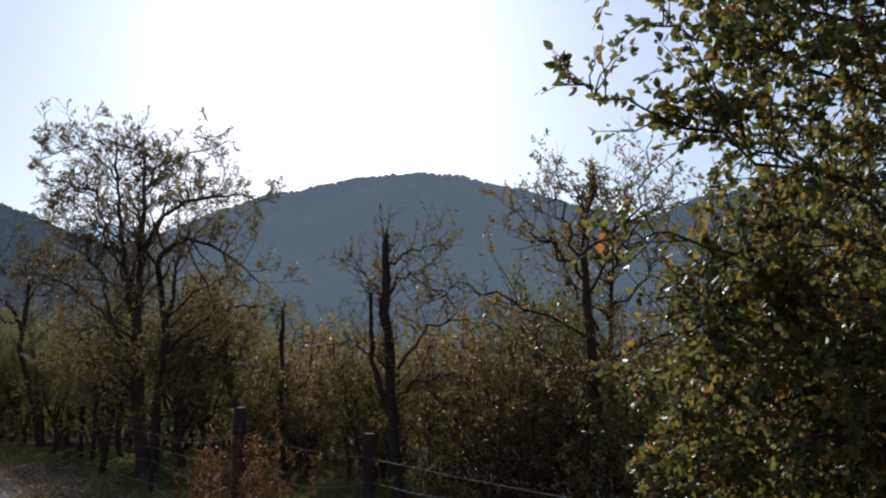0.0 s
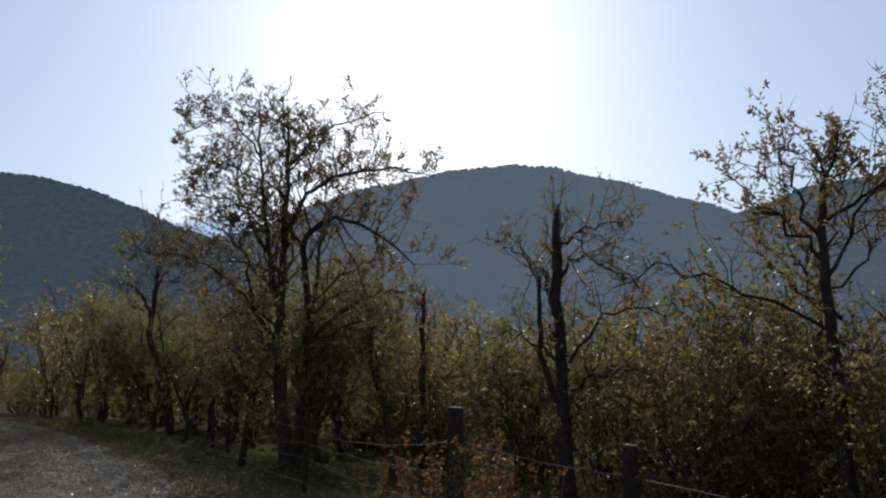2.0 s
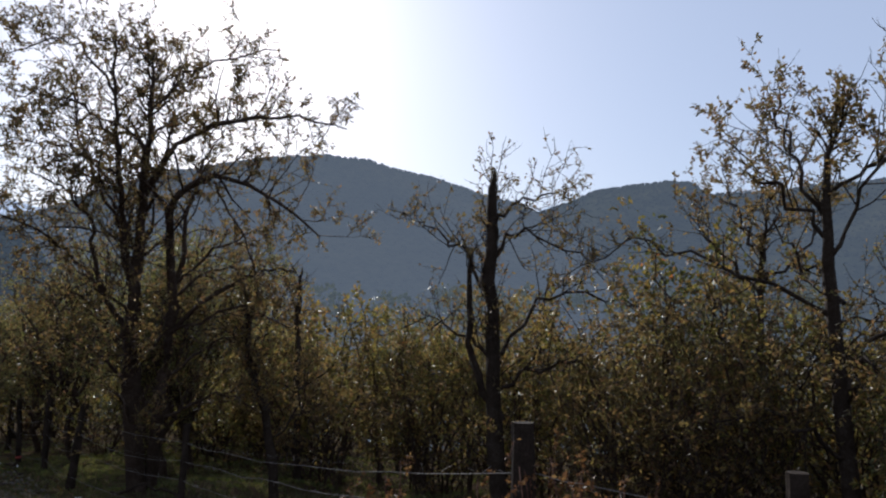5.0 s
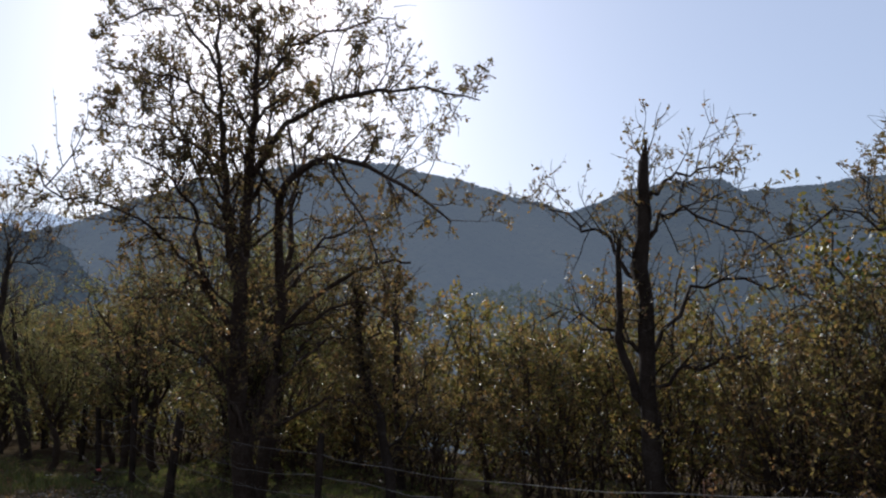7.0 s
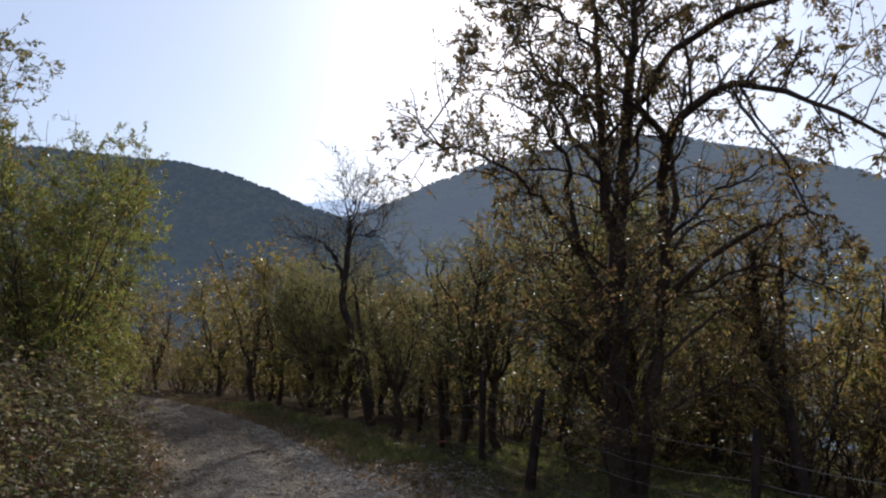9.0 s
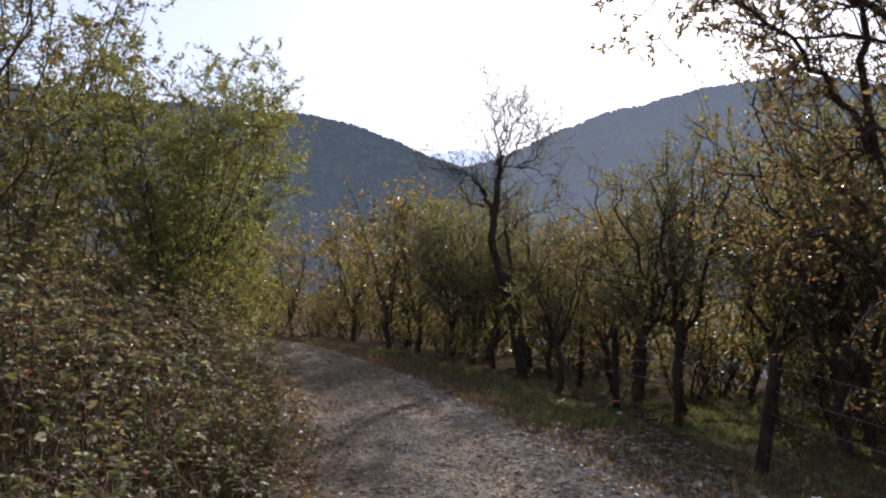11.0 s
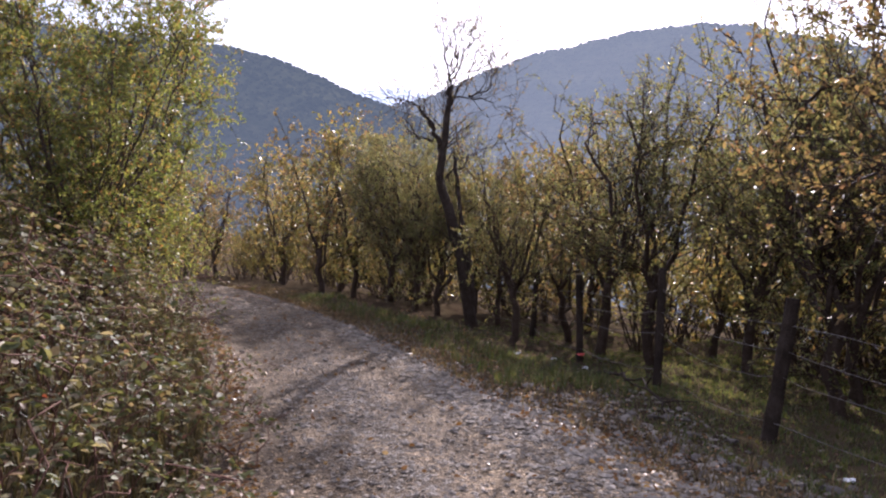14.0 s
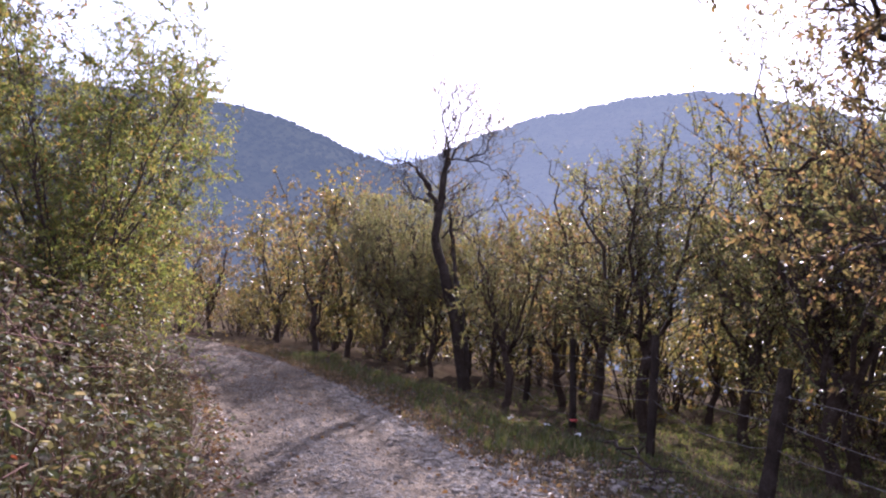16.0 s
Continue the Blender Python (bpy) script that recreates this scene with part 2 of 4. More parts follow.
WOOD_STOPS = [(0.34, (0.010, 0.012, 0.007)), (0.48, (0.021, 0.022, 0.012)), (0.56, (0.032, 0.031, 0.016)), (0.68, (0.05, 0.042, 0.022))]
# last colour of each: haze painted as emission, tuned hill by hill
HILL_NEAR = hazed_wood_material("hazed_far_wood", WOOD_STOPS, (0.090, 0.101, 0.113))
HILL_RIGHT = hazed_wood_material("hazed_ridge_wood", WOOD_STOPS, (0.069, 0.079, 0.090))
HILL_LEFT = hazed_wood_material("hazed_slope_wood", WOOD_STOPS, (0.041, 0.050, 0.060))
VALLEY = hazed_wood_material("hazed_valley_wood", [(0.35, (0.06, 0.075, 0.035)), (0.5, (0.11, 0.115, 0.05)), (0.65, (0.16, 0.14, 0.06))], (0.052, 0.060, 0.066))
HILL_FAR = hazed_wood_material("hazed_far_ridge", WOOD_STOPS, (0.50, 0.55, 0.62))


# ---- mesh helpers ----
def mesh_object(name, verts, faces, mat, parent=None, smooth=True, label=""):
    me = bpy.data.meshes.new(name)
    me.from_pydata(np.asarray(verts, float).tolist(), [], faces if isinstance(faces, list) else np.asarray(faces).tolist())
    me.materials.append(mat)
    if smooth:
        me.polygons.foreach_set("use_smooth", np.ones(len(me.polygons), bool))
    me.update()
    ob = new(name, me)
    if parent:
        ob.parent = parent
    if label:
        tagged(ob, label)
    return ob


def base(name, x, y, z, label, category, group="", kind=""):
    e = new(name)
    e.matrix_basis = pose(x, y, z)
    e.empty_display_size = 0.3
    return tagged(e, label, category, group, kind)


def unit(a):
    return a / np.maximum(np.linalg.norm(a, axis=-1, keepdims=True), 1e-9)


def smooth_path(points, n):
    """A Catmull-Rom line through a few points."""
    p = np.asarray(points, float)
    p = np.vstack([2 * p[0] - p[1], p, 2 * p[-1] - p[-2]])
    out = []
    for t in np.linspace(0, len(p) - 3 - 1e-6, n):
        i, f = int(t), t - int(t)
        a, b, c, d = p[i], p[i + 1], p[i + 2], p[i + 3]
        out.append(0.5 * (2 * b + (c - a) * f + (2 * a - 5 * b + 4 * c - d) * f * f + (3 * b - a - 3 * c + d) * f ** 3))
    return np.array(out)


def tubes(lines, rng, knots=0.12):
    """Tapered round branches from (points, radii, sides), joined; the last ring closes to a point."""
    verts, faces, at = [], [], 0
    for pts, rad, k in lines:
        n = len(pts)
        tan = unit(np.gradient(pts, axis=0))
        ref = np.array([0.31, 0.87, 0.37]) if abs(tan.mean(0)[2]) > 0.6 else np.array([0.1, 0.05, 1.0])
        a = unit(np.cross(tan, ref))
        b = np.cross(tan, a)
        ang = np.arange(k) * 6.2832 / k
        wob = 1 + knots * rng.standard_normal((n, k)) if k > 4 else np.ones((n, k))
        ring = pts[:, None] + (np.asarray(rad)[:, None] * wob)[..., None] * (np.cos(ang)[None, :, None] * a[:, None] + np.sin(ang)[None, :, None] * b[:, None])
        verts.append(ring.reshape(-1, 3))
        i = np.arange(n - 1)[:, None] * k + np.arange(k)[None, :]
        j = np.arange(n - 1)[:, None] * k + (np.arange(k)[None, :] + 1) % k
        faces += (np.stack([i, j, j + k, i + k], -1).reshape(-1, 4) + at).tolist()
        faces.append([at + (n - 1) * k + q for q in range(k)])
        at += n * k
    return np.concatenate(verts), faces


def leaves(pos, way, rng, size, wide=0.5, fold=0.35, curl=0.2, plain=False, flat=False):
    """Folded oval leaves of six corners (plain: four) and two faces each, at pos, pointing along way."""
    n = len(pos)
    way = unit(way)
    side = unit(np.cross(way, unit(rng.standard_normal((n, 3)) * 0.4 + [0, 0, 1.0]) if flat else unit(rng.standard_normal((n, 3)))))
    up = np.cross(side, way)
    s = (size * rng.uniform(0.65, 1.25, n))[:, None]
    w = s * wide * 0.5
    f = fold * w
    tip = pos + way * s - up * s * curl * rng.uniform(-0.5, 1.5, (n, 1))
    l1, r1 = pos + way * s * 0.33 + side * w + up * f, pos + way * s * 0.33 - side * w + up * f
    i = np.arange(n)[:, None]
    if plain:
        verts = np.stack([pos, l1 + way * s * 0.15, tip, r1 + way * s * 0.15], 1).reshape(-1, 3)
        return verts, np.concatenate([i * 4 + [[0, 2, 1]], i * 4 + [[0, 3, 2]]])
    l2, r2 = pos + way * s * 0.72 + side * w * 0.72 + up * f * 0.5, pos + way * s * 0.72 - side * w * 0.72 + up * f * 0.5
    verts = np.stack([pos, l1, l2, tip, r2, r1], 1).reshape(-1, 3)
    faces = np.concatenate([i * 6 + [[0, 3, 2, 1]], i * 6 + [[0, 5, 4, 3]]])
    return verts, faces


# ---- trees ----
class Growth:
    """Branches and leaf places of one plant, about its foot."""

    def __init__(self, seed, droop=0.0, bare=0.0, thin=1.0):
        self.rng = np.random.RandomState(seed)
        self.lines, self.pos, self.way = [], [], []
        self.droop, self.bare, self.thin = droop, bare, thin

    def stem(self, points, r0, r1, n=14, sides=7, wander=0.03, flare=0.0):
        pts = smooth_path(points, n)
        pts[1:-1] += self.rng.standard_normal((n - 2, 3)) * wander
        f = np.linspace(0, 1, n)
        rad = r0 + (r1 - r0) * f + flare * r0 * np.exp(-f * n * 0.8)
        self.lines.append((pts, rad * self.thin, sides))
        return pts, rad

    def bough(self, p, d, length, r, level, last, kids, leafy):
        rng = self.rng
        n = 8 if level == 1 else 6 if level < last else 4
        step, pts, d = length / (n - 1), [np.array(p, float)], unit(np.array(d, float))
        for i in range(n - 1):
            d = unit(d + rng.standard_normal(3) * 0.19 + np.array([0, 0, 0.12 - self.droop * (i + 1) / n]))
            pts.append(pts[-1] + d * step)
        pts = np.array(pts)
        rad = 0.85 * r * np.linspace(1, 0.3, n)
        self.lines.append((pts, rad * self.thin, 5 if r > 0.018 else 3))
        if level < last:
            self.sprout(pts, rad, level + 1, last, kids, leafy, 0.2, length * 0.6)
        if level >= last - 1:
            self.leaf(pts, leafy if level == last else leafy * 0.5)
        return pts, rad

    def sprout(self, pts, rad, level, last, kids, leafy, start, length, many=None, stop=1.0):
        rng = self.rng
        n = len(pts)
        for _ in range(many or max(1, int(round(kids * rng.uniform(0.7, 1.3))))):
            t = rng.uniform(start, stop)
            i = min(int(t * (n - 1)), n - 2)
            f = t * (n - 1) - i
            p, along = pts[i] * (1 - f) + pts[i + 1] * f, unit(pts[i + 1] - pts[i])
            out = unit(np.cross(along, rng.standard_normal(3)))
            d = unit(along * 0.55 + out * rng.uniform(0.6, 1.2) + np.array([0, 0, 0.22]))
            r = min(rad[i] * 0.6, (0.05, 0.030, 0.014, 0.0075)[min(level, 3)])
            self.bough(p, d, length * rng.uniform(0.55, 1.25) * (1.3 - 0.7 * t), max(r, 0.006), level, last, kids, leafy)

    def shoots(self, pts, start, many, length, leafy, r=0.011):
        """Fine upright water shoots along a limb."""
        rng = self.rng
        for _ in range(many):
            p = pts[min(int(rng.uniform(start, 1.0) * len(pts)), len(pts) - 1)]
            d = unit(rng.standard_normal(3) * [0.45, 0.45, 0.1] + [0, 0, 1.0])
            self.bough(p, d, length * rng.uniform(0.5, 1.2), r, 2, 3, 3, leafy)

    def leaf(self, pts, count):
        rng = self.rng
        if rng.uniform() < self.bare:
            return
        k = rng.poisson(count)
        if not k:
            return
        t = rng.uniform(0.1, 1.0, k) * (len(pts) - 1)
        i = np.minimum(t.astype(int), len(pts) - 2)
        f = (t - i)[:, None]
        self.pos.append(pts[i] * (1 - f) + pts[i + 1] * f + rng.standard_normal((k, 3)) * 0.012)
        self.way.append(unit(pts[i + 1] - pts[i]) * 0.5 + rng.standard_normal((k, 3)) * 0.75 + np.array([0, 0, -0.25]))

    def build(self, name, x, y, z, leaf_mat, bark, size, label, category="tree", group="", wide=0.5, plain=False, stem_name=""):
        ob = base(name, x, y, z, label, category, group)
        big = [q for q in self.lines if q[2] >= 6]
        twigs = [q for q in self.lines if q[2] < 6]
        for k, q in enumerate(big):
            v, f = tubes([q], self.rng)
            mesh_object(stem_name or ("trunk" if k == 0 else "limb"), v, f, bark, ob)
        if twigs:
            v, f = tubes(twigs, self.rng)
            tagged(mesh_object("branchwork", v, f, bark, ob), kind="stuff")
        if self.pos:
            pos, way = np.concatenate(self.pos), np.concatenate(self.way)
            v, f = leaves(pos, way, self.rng, size, wide, plain=plain)
            tagged(mesh_object("crown", v, f, leaf_mat, ob), kind="stuff")
        return ob


def orchard_tree(seed, height, spread, limbs, kids, leafy, bare=0.05, droop=0.18, lean=0.1, low=0.28, stems=1, leaders=4):
    """A plum tree: a short crooked trunk, rising leaders, and twigs with leaves."""
    g = Growth(seed, droop, bare)
    rng = g.rng
    a = rng.uniform(0, 6.28)
    q = np.array([math.cos(a), math.sin(a), 0])
    fork = q * lean * height * 0.4 + np.array([0, 0, height * low])
    r = 0.0185 * height * rng.uniform(0.85, 1.15)
    if stems == 1:
        mid = q * lean * height * rng.uniform(-0.3, 0.5) + np.array([0, 0, height * low * 0.55])
        trunk, trad = g.stem([[0, 0, -0.3], [0, 0, 0], mid, fork], r, r * 0.7, n=10, sides=7, wander=0.02, flare=0.4)
    if stems == 1:
        g.sprout(trunk, trad, 2, 3, 4, leafy, 0.4, spread * 0.5, many=7)
    for k in range(leaders):
        b = 6.28 * k / leaders + rng.uniform(-0.5, 0.5)
        d = np.array([math.cos(b), math.sin(b), 0])
        top = height * rng.uniform(0.72, 0.95)
        start = trunk[rng.randint(6, 10)] if stems == 1 else d * 0.12 + [0, 0, -0.2]
        out = spread * rng.uniform(0.25, 0.65)
        pts, rad = g.stem([start, start * 0.5 + d * out * 0.38 + [0, 0, height * (low + 0.14) - start[2] * 0.5], d * out * 0.8 + [0, 0, height * 0.66], d * out * rng.uniform(0.8, 1.2) + q * lean * height + [0, 0, top]],
                          r * 0.42, 0.006, n=13, sides=6, wander=0.05)
        g.sprout(pts, rad, 2, 3, kids, leafy, 0.08, spread * 0.62, many=limbs, stop=0.68)
        g.sprout(pts, rad, 2, 3, 4, leafy * 0.45, 0.66, spread * 0.4, many=4)
        g.leaf(pts[8:], leafy)
    return g


# ---- ground, one sheet to the horizon ----
def spaced(edges):
    """Coordinates from (start, end, step) stretches."""
    return np.unique(np.concatenate([np.arange(a, b, s) for a, b, s in edges]).round(3))


def sheet(name, us, vs, height, mat, label, category):
    U, V = np.meshgrid(us, vs, indexing="ij")
    X, Y = xy(U, V)
    Z = height(X, Y)
    n, m = U.shape
    i = (np.arange(n - 1)[:, None] * m + np.arange(m - 1)[None, :]).ravel()
    faces = np.stack([i, i + m, i + m + 1, i + 1], -1)
    ob = mesh_object(name, np.stack([X, Y, Z], -1).reshape(-1, 3), faces, mat)
    return tagged(ob, label, category, kind="structure")


def ground_height(x, y):
    z = ground_z(x, y)
    u, v = uv(x, y)
    s = np.abs(v - np.interp(u, CENTRE_U, CENTRE_V))
    return np.where((s < 1.6) & (u > -29) & (u < 89), z - 0.03 * np.clip((1.6 - s) / 0.4, 0, 1) * 1.5, z)


sheet("ground", spaced([(-3000, -400, 200), (-400, -60, 30), (-60, -4, 2.0), (-4, 40, 0.3), (40, 60, 1.0), (60, 200, 12), (200, 3001, 200)]),
      spaced([(-3000, -400, 200), (-400, -60, 30), (-60, -8, 2.0), (-8, 12, 0.3), (12, 40, 1.0), (40, 200, 12), (200, 3001, 200)]),
      ground_height, SOIL, "rough grassy orchard ground sloping down from the track", "ground")


def track():
    us, ss = spaced([(-25, -2, 0.8), (-2, 36, 0.09), (36, 70, 0.5)]), np.linspace(-1.6, 2.1, 46)
    U, S = np.meshgrid(us, ss, indexing="ij")
    X, Y = xy(U, S + np.interp(U, CENTRE_U, CENTRE_V))
    n, m = U.shape
    i = (np.arange(n - 1)[:, None] * m + np.arange(m - 1)[None, :]).ravel()
    ob = mesh_object("road", np.stack([X, Y, road_z(X, Y)], -1).reshape(-1, 3), np.stack([i, i + m, i + m + 1, i + 1], -1), DIRT)
    return tagged(ob, "stony dirt cart track with two worn ruts", "road", kind="structure")


road = track()


# ---- wooded hills round the valley ----
def crown_mesh(A, X, Y, Z, crowns, span, far, rs, seed):
    """Rounded treetops strewn over a slope, closest together along its ridge."""
    rng = np.random.RandomState(seed + 3)
    n, m = A.shape
    i0, i1 = np.searchsorted(A[:, 0], span)
    top = np.searchsorted(rs, far)
    i = rng.uniform(i0, min(i1, n - 1.01), crowns)
    j = (top + 1.5) * (1 - 0.75 * rng.uniform(0, 1, crowns) ** 1.3)
    a, b = i.astype(int), np.minimum(j.astype(int), m - 2)
    fa, fb = i - a, j - b
    place = np.stack([q[a, b] * (1 - fa) * (1 - fb) + q[a + 1, b] * fa * (1 - fb) + q[a, b + 1] * (1 - fa) * fb + q[a + 1, b + 1] * fa * fb for q in (X, Y, Z)], -1)
    g = (1 + 5 ** 0.5) / 2
    ico = unit(np.array([(-1, g, 0), (1, g, 0), (-1, -g, 0), (1, -g, 0), (0, -1, g), (0, 1, g), (0, -1, -g), (0, 1, -g), (g, 0, -1), (g, 0, 1), (-g, 0, -1), (-g, 0, 1)], float))
    tri = np.array([(0, 11, 5), (0, 5, 1), (0, 1, 7), (0, 7, 10), (0, 10, 11), (1, 5, 9), (5, 11, 4), (11, 10, 2), (10, 7, 6), (7, 1, 8), (3, 9, 4), (3, 4, 2), (3, 2, 6), (3, 6, 8), (3, 8, 9), (4, 9, 5), (2, 4, 11), (6, 2, 10), (8, 6, 7), (9, 8, 1)])
    size = rng.uniform(1.1, 2.4, (crowns, 1, 1)) * (far / 900) ** 0.5
    verts = place[:, None] + ico[None] * size * rng.uniform(0.7, 1.3, (crowns, 12, 1)) * [1, 1, 1.1]
    return verts.reshape(-1, 3), (np.arange(crowns)[:, None, None] * 12 + tri[None]).reshape(-1, 3)


def hill(name, az_from, az_to, azs, els, far, near, mat, label, bump=1.2, step=0.21, seed=1, crowns=0, span=(0, 1)):
    """A wooded slope whose ridge stands at the given heights (degrees) along its bearings."""
    az = np.arange(az_from, az_to, step)
    rs = np.concatenate([np.linspace(near, far, 55), np.linspace(far, far * 1.25, 8)[1:]])
    A, R = np.meshgrid(az, rs, indexing="ij")
    ridge = np.interp(A, azs, els) + 0.07 * waves(A, A * 0, 3.0, seed)
    k = np.ones(5) / 5
    line = np.convolve(np.pad(ridge[:, 0], 2, mode="edge"), k, "valid")
    top = 1.6 - (1.2 if crowns else 0.0) + far * np.tan(np.radians(line))[:, None]
    f = np.clip((R - near) / (far - near), 0, 1)
    back = np.clip((R - far) / (far * 0.25), 0, 1)
    X, Y = R * np.sin(np.radians(A)), R * np.cos(np.radians(A))
    Z = -42 + (top + 42) * (0.55 * f + 0.45 * f * f * (3 - 2 * f)) - back * 60
    Z += 6 * waves(X, Y, 130, seed + 1) * f * (1 - f) * 2
    canopy = np.array([noise.noise(Vector((x / 9.0, y / 9.0, seed))) + 0.6 * noise.noise(Vector((x / 4.0, y / 4.0, seed + 5))) for x, y in zip(X.ravel(), Y.ravel())])
    Z += bump * canopy.reshape(Z.shape)
    n, m = A.shape
    i = (np.arange(n - 1)[:, None] * m + np.arange(m - 1)[None, :]).ravel()
    ob = mesh_object(name, np.stack([X, Y, Z], -1).reshape(-1, 3), np.stack([i, i + 1, i + m + 1, i + m], -1), mat)
    if crowns:
        tagged(mesh_object("canopy", *crown_mesh(A, X, Y, Z, crowns, span, far, rs, seed), mat, ob), kind="stuff")
    return tagged(ob, label, "hill", kind="structure")


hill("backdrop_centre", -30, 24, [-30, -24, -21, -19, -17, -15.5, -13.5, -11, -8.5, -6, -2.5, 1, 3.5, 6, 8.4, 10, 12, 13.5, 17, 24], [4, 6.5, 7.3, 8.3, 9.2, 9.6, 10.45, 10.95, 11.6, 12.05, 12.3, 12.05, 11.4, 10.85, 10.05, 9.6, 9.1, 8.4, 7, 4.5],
     900, 260, HILL_NEAR, "rounded wooded hill, blue haze put in as emission", seed=11, crowns=4500, span=(-28, 18))
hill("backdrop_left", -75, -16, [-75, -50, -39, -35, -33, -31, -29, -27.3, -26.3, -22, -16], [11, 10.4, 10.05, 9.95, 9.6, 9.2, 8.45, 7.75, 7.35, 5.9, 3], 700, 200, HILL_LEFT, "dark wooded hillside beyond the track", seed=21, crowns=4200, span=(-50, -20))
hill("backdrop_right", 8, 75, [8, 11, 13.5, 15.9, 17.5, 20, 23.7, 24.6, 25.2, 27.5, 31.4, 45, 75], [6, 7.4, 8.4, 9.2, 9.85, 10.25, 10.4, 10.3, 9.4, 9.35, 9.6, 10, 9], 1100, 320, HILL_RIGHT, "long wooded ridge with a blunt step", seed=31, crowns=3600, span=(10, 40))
hill("backdrop_far", -42, 40, [-42, -27, -25, -23, -22, -20.5, -17, 10, 13, 15, 16.5, 40], [6, 7.4, 7.75, 8.0, 7.75, 7.5, 7.2, 7.5, 8.4, 8.9, 8.9, 7], 2600, 1500, HILL_FAR, "distant mountain ridge paled by painted haze emission", bump=4, step=0.4, seed=41)


def hazed_valley_wood():
    """Single crowns that show on the lower slopes across the valley."""
    rng = np.random.RandomState(61)
    pos, way = [], []
    for k in range(230):
        az = radians(rng.uniform(-14, 34))
        r = rng.uniform(395, 500) + (90 if az > 0.22 else 0)
        c = np.array([r * math.sin(az), r * math.cos(az), 1.6 + r * math.tan(radians(rng.uniform(0.2, 3.0))) - 4])
        h, n = rng.uniform(4, 7), 70
        d = unit(rng.standard_normal((n, 3))) * rng.uniform(0.6, 1.0, (n, 1)) * [h * 0.62, h * 0.62, h]
        pos.append(c + d)
        way.append(d + rng.standard_normal((n, 3)))
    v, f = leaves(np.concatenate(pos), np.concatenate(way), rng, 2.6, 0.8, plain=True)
    return tagged(mesh_object("hazed_valley_wood", v, f, VALLEY), "pale autumn treetops on the slope across the valley, haze put in as emission", "wood", kind="stuff")


hazed_valley_wood()


# ---- the trees that stand out ----
def local(foot, u, v, h):
    x, y = xy(u, v)
    return np.array([x - foot[0], y - foot[1], float(plane_z(u)) + h - foot[2]])


def foot_at(u, v):
    x, y = xy(u, v)
    return float(x), float(y), float(ground_z(x, y))


def big_plum():
    """The tall many-stemmed plum by the fence."""
    foot = foot_at(14.9, 4.95)
    L = lambda u, v, h: local(foot, u, v, h)
    g = Growth(5, 0.16, 0.12)
    stem = lambda pts, r0, r1, n=16, sides=6, wander=0.025, flare=0.0: g.stem([L(*p) for p in pts], r0, r1, n, sides, wander, flare)
    main = stem([(14.95, 4.95, -0.6), (14.9, 4.95, -0.1), (14.75, 4.75, 1.1), (14.5, 4.6, 2.3), (14.3, 4.55, 3.2), (14.1, 4.5, 4.0), (13.9, 4.45, 4.8), (13.8, 4.4, 5.5)], 0.15, 0.010, 26, 9, 0.012, 0.4)
    leader = stem([(14.45, 4.52, 2.6), (14.37, 4.4, 3.1), (14.2, 4.25, 3.7), (14.05, 4.12, 4.3), (13.95, 4.03, 4.9), (13.9, 3.95, 5.6)], 0.055, 0.014, 18, 7, 0.012)
    lstem = stem([(14.65, 4.6, 1.9), (14.5, 4.1, 2.9), (14.33, 3.9, 3.4), (14.25, 3.6, 3.7), (14.25, 3.2, 3.85)], 0.036, 0.008)
    right = stem([(14.85, 5.1, 0.0), (14.35, 4.95, 1.2), (14.3, 5.05, 2.2), (14.05, 4.85, 3.1), (13.6, 4.65, 3.6), (13.15, 5.05, 3.85), (12.6, 5.5, 3.55), (12.1, 5.8, 3.05)], 0.085, 0.010, 24, 8, 0.02)
    right2 = stem([(14.3, 5.0, 2.2), (14.2, 5.1, 3.0), (14.35, 5.25, 3.7), (14.45, 5.5, 4.4), (14.5, 5.8, 4.9)], 0.045, 0.008)
    upper = stem([(14.1, 4.5, 3.8), (13.7, 4.7, 4.3), (13.2, 4.9, 4.5), (12.65, 5.2, 4.5), (12.2, 5.5, 4.47), (11.75, 5.9, 4.3)], 0.04, 0.007)
    crest = stem([(13.9, 4.45, 4.75), (13.7, 4.8, 5.2), (13.45, 5.1, 5.45), (13.0, 5.75, 5.6)], 0.022, 0.006, 14)
    wing = stem([(13.95, 4.03, 4.9), (14.0, 3.7, 5.3), (14.0, 3.4, 5.4), (14.0, 2.8, 5.1)], 0.02, 0.006, 14)
    wing2 = stem([(14.05, 4.12, 4.3), (14.1, 3.75, 4.65), (14.2, 3.4, 4.8), (14.3, 3.0, 4.75)], 0.02, 0.006, 14)
    wing3 = stem([(14.2, 4.25, 3.9), (14.65, 3.9, 4.25), (14.9, 3.5, 4.4), (15.2, 3.0, 4.35)], 0.02, 0.006, 14)
    arm = stem([(14.6, 4.6, 2.0), (14.5, 3.95, 2.8), (14.4, 3.55, 3.1), (14.2, 3.0, 3.28), (13.6, 2.2, 3.28)], 0.026, 0.008, 14)
    dead = stem([(14.3, 5.05, 2.0), (13.85, 5.6, 2.6), (13.6, 6.0, 2.8), (13.38, 6.31, 2.79)], 0.035, 0.014, 12)
    hang = stem([(13.2, 5.0, 3.8), (12.9, 5.1, 3.3), (12.7, 5.3, 2.7), (12.6, 5.4, 2.2)], 0.018, 0.005, 12)
    back = stem([(14.4, 4.5, 3.2), (14.9, 4.2, 4.0), (15.2, 4.0, 4.8), (15.3, 4.05, 5.5)], 0.03, 0.007, 14)
